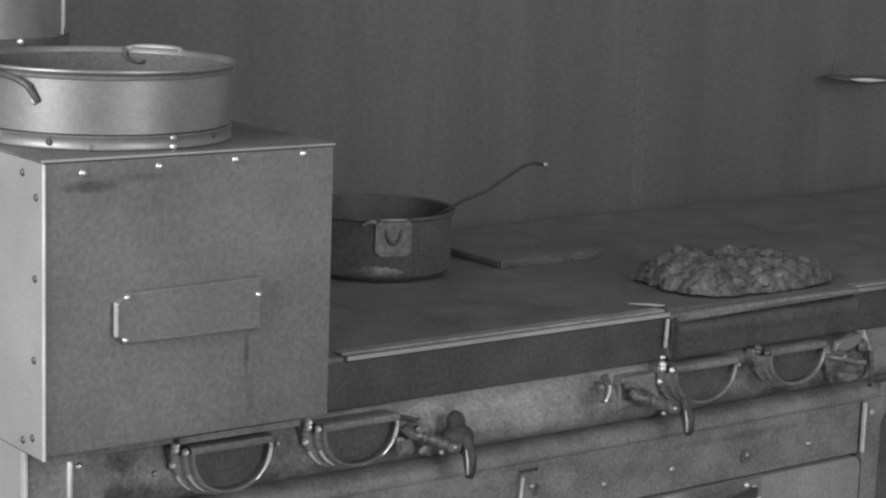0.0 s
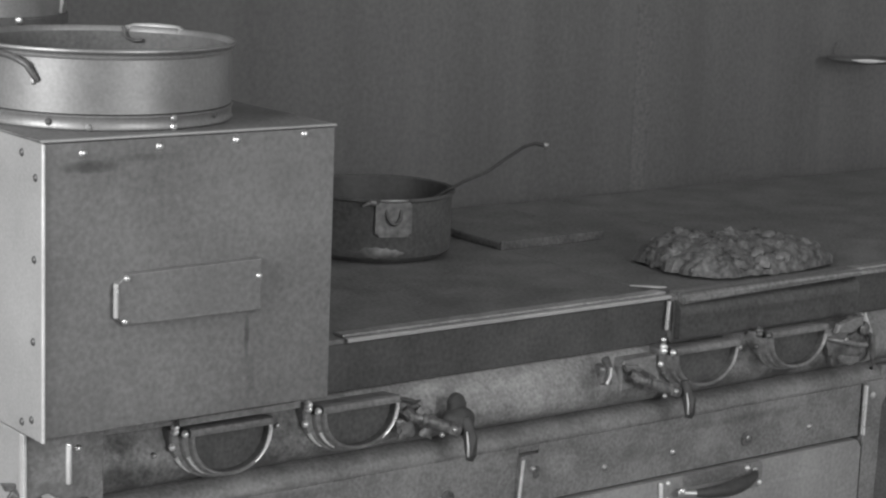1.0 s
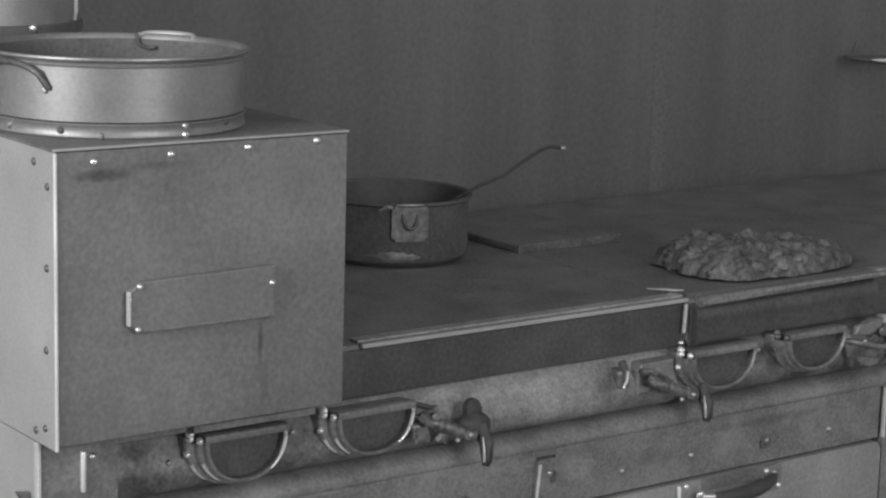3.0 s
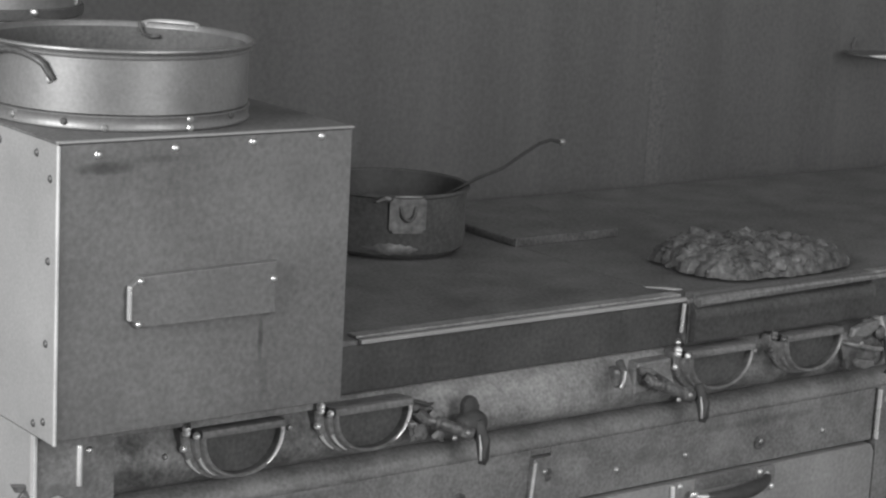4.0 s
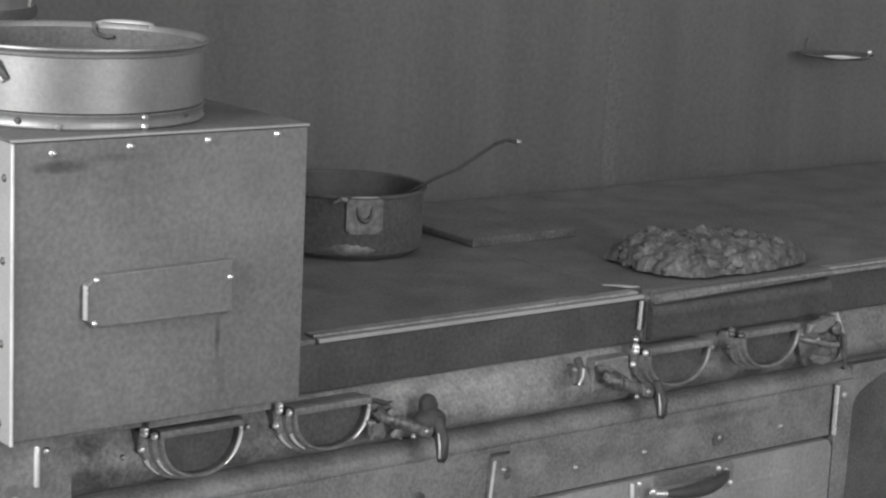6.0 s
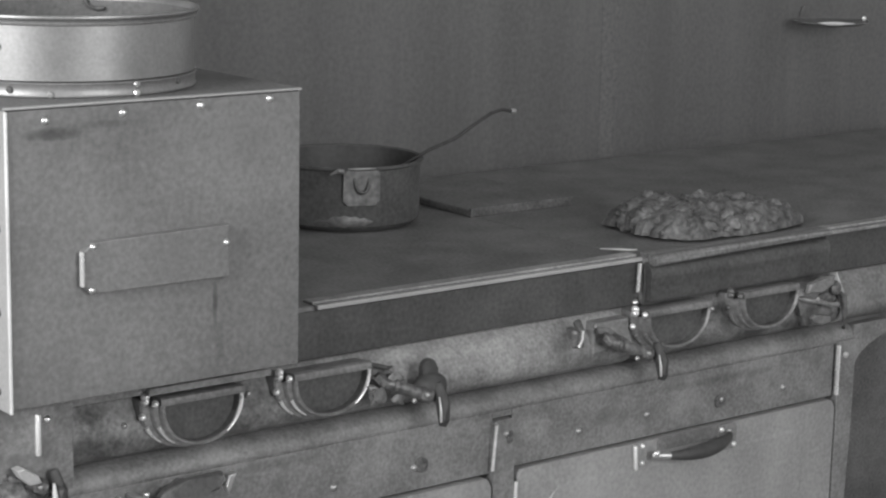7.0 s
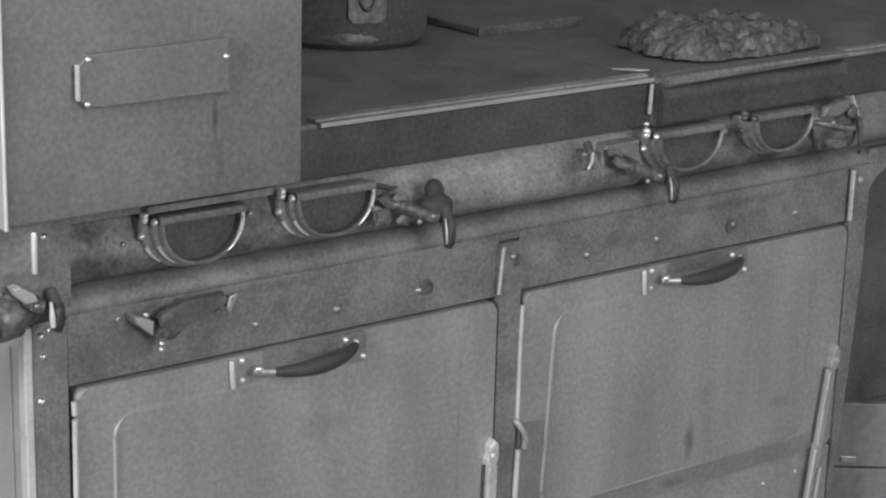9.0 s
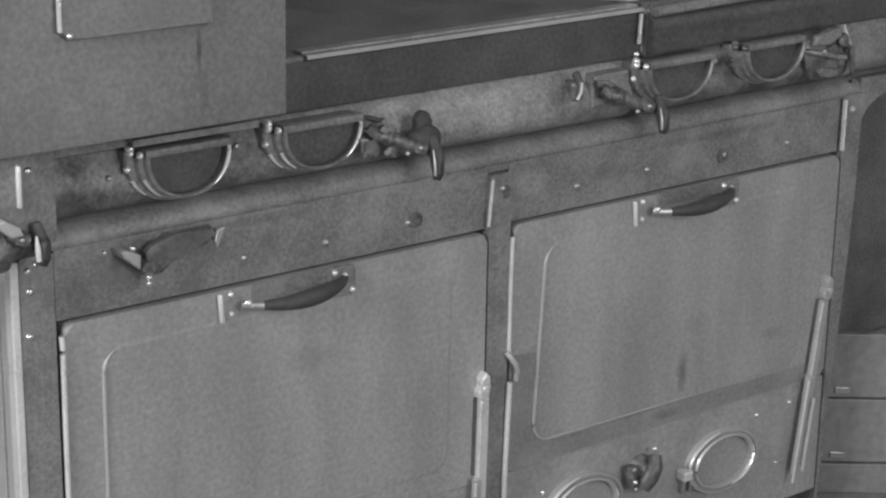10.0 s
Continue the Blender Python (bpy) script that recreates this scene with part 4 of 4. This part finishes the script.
def loop_handle(a, b, out, drop, r, name, material, parent):
    """A drop handle between a and b, standing off by the vector out."""
    a, b, out = Vector(a), Vector(b), Vector(out)
    pts = []
    for k in range(13):
        u = k / 12
        s = math.sin(math.pi * u) ** 0.35
        pts.append(a.lerp(b, u) + out * s + Vector((0, 0, drop * s)))
    return part(name, tube(pts, r, 10), material, parent, smooth=True)


def big_pan():
    """The wide pan on the cabinet, with a ring under it and two handles."""
    c = thing("wide_pan", "wide spun aluminium pan with a riveted base ring, on the cabinet", "pan")
    m = pose(0.047, 0.0825, 1.1998)
    r = 0.156
    wall = [(0, 0.0185), (r - 0.01, 0.0185), (r, 0.0192), (r, 0.0812), (r + 0.0026, 0.0822), (r + 0.0034, 0.0842), (r + 0.0022, 0.0862), (r + 0.0004, 0.0872), (r + 0.0045, 0.0885), (r + 0.0062, 0.0905), (r + 0.0058, 0.0926), (r + 0.0035, 0.0936), (r + 0.0005, 0.0926), (r - 0.003, 0.087), (r - 0.004, 0.03), (r - 0.012, 0.0225), (0, 0.0215)]
    part("body", lathe(wall, m, 96), ALUMINIUM, c, smooth=True)
    # separate liner, darker than the body
    part("inside", lathe([(r - 0.0032, 0.0868), (r - 0.0042, 0.0855), (r - 0.0045, 0.031), (r - 0.0125, 0.0232), (0, 0.0222)], m, 96), POT_DARK, c, "inside in a darker tone", smooth=True)
    ring = [(r - 0.006, 0.0), (r + 0.0005, 0.0), (r + 0.0022, 0.002), (r + 0.0006, 0.0045), (r + 0.0012, 0.0145), (r + 0.0024, 0.016), (r + 0.001, 0.0175), (r - 0.004, 0.0178)]
    base = part("base_ring", lathe(ring, m, 96), ALUMINIUM, c, smooth=True)
    for deg, z, material in ((220, 0.009, HOLE), (193, 0.009, DULL_STEEL), (237, 0.004, DULL_STEEL), (274, 0.0035, STEEL), (274, 0.0138, DULL_STEEL), (299, 0.0125, VALVE)):
        a = radians(deg)
        p = m @ Vector(((r + 0.0012) * math.cos(a), (r + 0.0012) * math.sin(a), z))
        part("rivet", lathe([(0, 0.003), (0.003, 0.0025), (0.0045, 0)], Matrix.Translation(p) @ pose(0, 0, 0, 90, 0, deg - 270), 12), material, base, smooth=True)
    # rivets of the near handle, and a wire hook that hangs inside under the far one
    for deg, z in ((211, 0.068), (213, 0.054)):
        a = radians(deg)
        p = m @ Vector(((r + 0.0005) * math.cos(a), (r + 0.0005) * math.sin(a), z))
        part("rivet", lathe([(0, 0.003), (0.003, 0.0025), (0.0045, 0)], Matrix.Translation(p) @ pose(0, 0, 0, 90, 0, deg - 270), 12), DULL_STEEL, c, smooth=True)
    hook = [(52, 0.0935), (51.5, 0.085), (50, 0.079), (46, 0.0755), (42, 0.077)]
    part("hook", tube([m @ Vector(((r - 0.008) * math.cos(radians(d)), (r - 0.008) * math.sin(radians(d)), z)) for d, z in hook], 0.0024, 8), LEVER, c, "dark wire hook", smooth=True)
    for deg, half, z, rise, out, material in ((194, 21, 0.055, 0.028, 0.012, LEVER), (37, 14, 0.090, 0.0035, 0.014, SHEET_LIGHT)):
        ends = [m @ Vector(((r + 0.001) * math.cos(a), (r + 0.001) * math.sin(a), z)) for a in (radians(deg - half), radians(deg + half))]
        away = m.to_3x3() @ Vector((math.cos(radians(deg)), math.sin(radians(deg)), 0))
        loop_handle(ends[0], ends[1], away * out, rise, 0.0042, "handle", material, c)
    return c


big_pan()


def stockpot():
    c = thing("stockpot", "tall aluminium stockpot standing at the back of the range", "pot")
    r = 0.15
    m = pose(0.084, 0.585, 0.8965)
    part("body", lathe([(0, 0), (r - 0.01, 0), (r, 0.01), (r, 0.56), (r + 0.006, 0.565), (r, 0.572), (r - 0.004, 0.56), (r - 0.004, 0.012), (0, 0.006)], m, 64), ALUMINIUM, c, smooth=True)
    band = part("band", lathe([(r + 0.0005, 0.372), (r + 0.003, 0.374), (r + 0.003, 0.386), (r + 0.0005, 0.388)], m, 64), POT_DARK, c, "dark band", smooth=True)
    q = m @ Vector((0, 0, 0.384))
    a = radians(-82)
    part("rivet", lathe([(0, 0.004), (0.004, 0.003), (0.006, 0)], Matrix.Translation(q + Vector((math.cos(a), math.sin(a), 0)) * (r + 0.0028)) @ pose(0, 0, 0, 90, 0, -5), 12), STEEL, band, smooth=True)
    a = radians(-45)
    foot = Vector((0.084 + (r + 0.001) * math.cos(a), 0.585 + (r + 0.001) * math.sin(a), 1.286))
    part("seam", tube([foot + Vector((-0.004, -0.002, 0)), foot + Vector((0, 0, 0.012)), foot + Vector((0, 0, 0.172))], 0.0036, 8), STEEL, c, "bright soldered seam", smooth=True)
    for s in (-1, 1):
        loop_handle((0.084 + s * r, 0.54, 1.38), (0.084 + s * r, 0.62, 1.38), (s * 0.035, 0, 0), 0.0, 0.006, "handle", DULL_STEEL, c)


stockpot()


def sauce_pot():
    c = thing("saucepot", "blackened round saucepot on the iron range top", "pot")
    x, y, r, h = 0.755, 0.50, 0.122, 0.101
    m = pose(x, y, 0.8965)
    part("body", lathe([(0, 0), (r - 0.012, 0), (r - 0.002, 0.008), (r, 0.02), (r, h - 0.006), (r + 0.005, h - 0.003), (r + 0.004, h + 0.001), (r - 0.003, h), (r - 0.004, 0.02), (r - 0.014, 0.006), (0, 0.005)], m, 64), MATTE_BLACK, c, smooth=True)
    # separate liner, blacker than the outside
    part("inside", lathe([(r - 0.0036, h - 0.0015), (r - 0.0046, h - 0.004), (r - 0.0046, 0.021), (r - 0.0146, 0.0068), (0, 0.0058)], m, 64), GRIP, c, "inside in a black tone", smooth=True)
    a = radians(248)
    n = Vector((math.cos(a), math.sin(a), 0))
    t = Vector((-n.y, n.x, 0))
    base = Vector((x, y, 0.8965 + h * 0.71)) + n * (r + 0.0005)
    lug = part("lug", slab(rounded(-0.029, 0.029, -0.029, 0.027, 0.006), -0.002, 0.012, 0.004), DULL_LUG, c)
    lug.matrix_basis = Matrix.Translation(base) @ pose(0, 0, 0, 0, 0, 248 - 270)
    loop_handle(base + t * 0.012 + Vector((0, 0, 0.014)), base - t * 0.012 + Vector((0, 0, 0.014)), n * 0.008, -0.022, 0.0028, "handle", LEVER, c)
    # glint low on the pot, painted as an uneven pale band
    arc = [radians(214 + 44 * k / 12) for k in range(13)]
    smear = tube([(x + (r - 0.001) * math.cos(u), y + (r - 0.001) * math.sin(u), 0.914) for u in arc], 0.009, 12, radii=[0.002, 0.0045, 0.0035, 0.007, 0.0095, 0.0085, 0.0105, 0.008, 0.009, 0.0065, 0.007, 0.004, 0.0015], flat=0.22)
    part("base_glint", smear, DULL_LUG, c, "pale smear that draws the glint at the base", smooth=True)
    part("ear", tube([base - t * 0.030 + Vector((0, 0, 0.024)), base - t * 0.038 + Vector((0, 0, 0.026)) + n * 0.004, base - t * 0.050 + Vector((0, 0, 0.020)) + n * 0.001], 0.004, 8, radii=[0.0042, 0.004, 0.0012]), DULL_STEEL, c, smooth=True)
    # arcs laid on the rim; the first one paints a glint
    for a0, a1, metal in ((238, 258, DULL_STEEL), (300, 322, MATTE_BLACK)):
        arc = [(x + (r + 0.0045) * math.cos(radians(a0 + (a1 - a0) * k / 8)), y + (r + 0.0045) * math.sin(radians(a0 + (a1 - a0) * k / 8)), 0.8965 + h - 0.001) for k in range(9)]
        part("rim_glint", tube(arc, 0.002, 8, radii=[0.0006, 0.0014, 0.002, 0.0022, 0.0022, 0.0022, 0.002, 0.0014, 0.0006]), metal, c, "thin arc laid on the rim for its glint", smooth=True)
    ladle = thing("ladle", "long-handled dark ladle resting in the saucepot", "ladle")
    tip = Vector((1.029, 0.41, 1.061))
    bend = [(0.80, 0.47, 0.955), (0.83, 0.44, 0.985), (0.863, 0.415, 1.011), (0.908, 0.41, 1.025), (0.947, 0.41, 1.045), (0.981, 0.41, 1.061), (1.005, 0.41, 1.066), tip]
    part("handle", tube(bend, 0.0030, 8), GRIP, ladle, smooth=True)
    part("tip", lathe([(0, 0.006), (0.0045, 0.004), (0.006, 0), (0.0045, -0.004), (0, -0.006)], Matrix.Translation(tip), 12), DULL_STEEL, ladle, smooth=True)
    part("bowl", lathe([(0, -0.028), (0.02, -0.024), (0.033, -0.01), (0.036, 0.0), (0.034, 0.0), (0.03, -0.01), (0.018, -0.021), (0, -0.025)], pose(0.785, 0.485, 0.945), 24), DULL_STEEL, ladle, smooth=True)


sauce_pot()


def flared_pan(name, label, x0, x1, y0, y1, z, h, flare, material, rim):
    """A roasting pan with flared sides, rounded corners and a rolled rim."""
    c = thing(name, label, "pan")
    bm = bmesh.new()
    levels = [(0.0, 0.004), (0.006, 0.0), (0.02, 0.35 * flare), (h * 0.55, 0.7 * flare), (h - 0.004, flare), (h, flare + 0.006)]
    rings = []
    for zz, g in levels:
        rings.append([bm.verts.new((x, y, z + zz)) for x, y in rounded(x0 - g, x1 + g, y0 - g, y1 + g, 0.05 + g * 0.5, 8)])
    for zz, g in ((h - 0.004, flare - 0.003), (0.008, -0.004)):
        rings.append([bm.verts.new((x, y, z + zz)) for x, y in rounded(x0 - g, x1 + g, y0 - g, y1 + g, 0.05, 8)])
    for p, q in zip(rings, rings[1:]):
        for k in range(len(p)):
            bm.faces.new((p[k], p[(k + 1) % len(p)], q[(k + 1) % len(p)], q[k]))
    bm.faces.new(rings[0])
    bm.faces.new(rings[-1])
    part("body", bm, material, c, smooth=True)
    ring = rounded(x0 - flare - 0.006, x1 + flare + 0.006, y0 - flare - 0.006, y1 + flare + 0.006, 0.055, 8)
    part("rim", tube([(x, y, z + h) for x, y in ring + ring[:1]], 0.003, 8), rim, c, smooth=True)
    return c


roast = flared_pan("roasting_pan", "heap of browned and pale fried pieces in a low tin pan", 1.11, 1.330, 0.092, 0.212, 0.8965, 0.018, 0.010, MOTTLED, MOTTLED)


def browned(name, low, high, rough=0.6):
    """Cooked pieces, each of its own tone between low and high, with fine crumbs."""
    m = surface(name, (low + high) / 2, 0.0, rough, 0.7, 140, 34, 0.4, 0.85, low, (1, 1, 0.5), cover=0.46)
    n, l = m.node_tree.nodes, m.node_tree.links
    b = n["Principled BSDF"]
    old = b.inputs["Base Color"].links[0].from_socket
    geo = n.new("ShaderNodeNewGeometry")
    tone = n.new("ShaderNodeMapRange")
    tone.inputs["To Min"].default_value, tone.inputs["To Max"].default_value = 2 * low / (low + high), 2 * high / (low + high)
    l.new(geo.outputs["Random Per Island"], tone.inputs["Value"])
    mul = n.new("ShaderNodeMath")
    mul.operation = "MULTIPLY"
    l.new(old, mul.inputs[0])
    l.new(tone.outputs["Result"], mul.inputs[1])
    l.new(mul.outputs[0], b.inputs["Base Color"])
    return m


def heap(u, v):
    """Height of the heap over its pan at u, v from -1 to 1."""
    edge = max(0.0, 1 - abs(u) ** 5) * max(0.0, 1 - abs(v) ** 5)
    return edge ** 0.6 * (0.037 - 0.006 * u + 0.010 * noise.noise((u * 2.6, v * 2.6, 7.7)) + 0.011 * noise.noise((u * 8, v * 5, 0.3)) + 0.006 * noise.noise((u * 19, v * 13, 1.7)))


def spread(u, v):
    """Where u, v lie on the pan: a rounded, ragged outline."""
    rag = 1 + 0.08 * noise.noise((u * 3.1, v * 3.1, 4.2)) + 0.06 * noise.noise((u * 9, v * 9, 2.2))
    return 1.221 + 0.160 * u * math.sqrt(1 - 0.28 * v * v) * rag, 0.152 + 0.106 * v * math.sqrt(1 - 0.28 * u * u) * rag


def crust():
    """A lumpy fried mass with half-sunk pieces, some of them crisp and pale."""
    bm = bmesh.new()
    nx, ny = 72, 46
    grid = []
    for j in range(ny + 1):
        row = []
        for i in range(nx + 1):
            u, v = 2 * i / nx - 1, 2 * j / ny - 1
            x, y = spread(u, v)
            row.append(bm.verts.new((x, y, 0.899 + heap(u, v))))
        grid.append(row)
    for j in range(ny):
        for i in range(nx):
            bm.faces.new((grid[j][i], grid[j][i + 1], grid[j + 1][i + 1], grid[j + 1][i]))
    part("filling", bm, browned("fried_mass", 0.09, 0.21), roast, "lumpy unevenly browned mass", smooth=True)
    rng = random.Random(5)
    pile = bmesh.new()
    ball = bmesh.new()
    bmesh.ops.create_icosphere(ball, subdivisions=2, radius=1)
    unit = [v.co.copy() for v in ball.verts]
    tris = [[v.index for v in f.verts] for f in ball.faces]
    ball.free()
    for k in range(150):
        u, v = rng.uniform(-1, 1), rng.uniform(-1, 1)
        if u * u * v * v > 0.4:
            continue
        r = rng.uniform(0.007, 0.015)
        x, y = spread(u * 0.98, v * 0.98)
        m = Matrix.LocRotScale((x, y, 0.8940 + heap(u, v)), Euler((rng.uniform(-0.45, 0.45), rng.uniform(-0.45, 0.45), rng.uniform(0, 6.3))), (r * rng.uniform(0.8, 1.5), r, r * rng.uniform(0.55, 0.85)))
        vs = [pile.verts.new(m @ (p * (1 + 0.45 * noise.noise(p * 1.9 + Vector((k * 3.1, 0, 0)))))) for p in unit]
        for a, b, c in tris:
            pile.faces.new((vs[a], vs[b], vs[c]))
    tagged(part("crisp_crumb", pile, browned("crisp_crust", 0.10, 0.20), roast, "half-sunk crisp pieces", smooth=True), kind="stuff")

crust()


def griddle_plate():
    c = thing("griddle_plate", "thin dark griddle plate with a worn front edge", "griddle")
    part("plate", block(0.94, 1.160, 0.409, 0.66, 0.8946, 0.9075, 0.003), IRON, c)
    bm = block(0.94, 1.160, 0.404, 0.4086, 0.8946, 0.9095, 0.0015)
    part("front_edge", bm, RIM, c, "unevenly rubbed front edge")

griddle_plate()


def glint_dish():
    """A small round dish held off the wall by a flat bracket, added to carry a glint."""
    c = thing("glint_dish", "assumed small dish in wall tone that carries a rim glint", "dish")
    m = pose(2.125, 0.705, 1.128)
    dish = part("dish", lathe([(0, 0.006), (0.062, 0.0065), (0.072, 0.009), (0.0785, 0.013), (0.0765, 0.013), (0.07, 0.0105), (0.061, 0.0085), (0, 0.008)], m, 48, 1.0, 0.92), WALL, c, smooth=True)
    ring = [(2.125 + 0.0785 * math.cos(radians(7.5 * k)), 0.705 + 0.072 * math.sin(radians(7.5 * k)), 1.1415) for k in range(49)]
    part("rim", tube(ring, 0.0018, 8), WALL, dish, smooth=True)
    # the glint itself: a bright tapering arc on the wall-toned rim
    part("rim_glint", tube([(x, y - 0.001, z + 0.0012) for x, y, z in ring[27:36]], 0.004, 8, radii=[0.0006, 0.002, 0.0034, 0.0042, 0.0044, 0.0036, 0.0024, 0.0016, 0.0006]), BRIGHT, dish, "bright arc that draws the rim glint", smooth=True)
    part("bracket", block(2.118, 2.132, 0.69, 0.7918, 1.129, 1.1338, 0.001), WALL, c)
    studs("rivet", [(2.146, 0.636, 1.152)], BOLT, c, 0.005, 0.004)
    part("tab", block(2.142, 2.150, 0.636, 0.6395, 1.1405, 1.157, 0.001), WALL, c)
    part("hook", tube([(2.125, 0.785, 1.1335), (2.125, 0.787, 1.15), (2.127, 0.782, 1.166)], 0.003, 8), WALL, c, smooth=True)


glint_dish()


def turner():
    c = thing("scraper_blade", "bright steel scraper blade lying on the range top", "scraper")
    blade = bmesh.new()
    pts = [(0.926, 0.078), (0.949, 0.061), (0.963, 0.038), (0.951, 0.043)]
    a = [blade.verts.new((x, y, 0.9015 + 0.003 * (x - 0.92) / 0.07)) for x, y in pts]
    b = [blade.verts.new((x, y, 0.9003 + 0.003 * (x - 0.92) / 0.07)) for x, y in pts]
    blade.faces.new(a)
    blade.faces.new(list(reversed(b)))
    for k in range(len(pts)):
        blade.faces.new((a[k], b[k], b[(k + 1) % len(pts)], a[(k + 1) % len(pts)]))
    part("blade", blade, BRIGHT, c)


turner()


# ---- on the floor past the range ----
def crate():
    """A low slatted crate with strap ends nailed to its slats."""
    c = thing("slatted_crate", "low grey wooden slatted crate with metal strap ends", "crate")
    c.matrix_basis = pose(1.456, 0.029, 0, 0, 0, -38.5)
    rows = ((0.1755, 0.289), (0.0575, 0.172), (0.0, 0.054))
    for z0, z1 in rows:
        slat = part("slat", block(-0.045, 0.47, 0, 0.016, z0, z1, 0.0025), BOARD, c)
        if z0 > 0.05:
            for x in (-0.006, 0.112):
                part("strap", block(x, x + 0.026, -0.003, 0, z0 + 0.008, z0 + 0.019, 0.001), DULL_STEEL, slat)
            part("nail", lathe([(0, 0.004), (0.004, 0.003), (0.005, 0)], pose(-0.022, 0.0, z0 + 0.013, 90, 0, 0), 12), DULL_STEEL, slat, smooth=True)
    for z0, z1 in ((0.1755, 0.262), (0.0575, 0.172), (0.0, 0.054)):
        part("slat", block(-0.045, 0.47, 0.05, 0.066, z0, z1, 0.0025), BOARD, c)
    for x in (-0.045, 0.454):
        part("end_board", block(x, x + 0.016, 0.0165, 0.0495, 0, 0.262, 0.0025), BOARD, c)

crate()
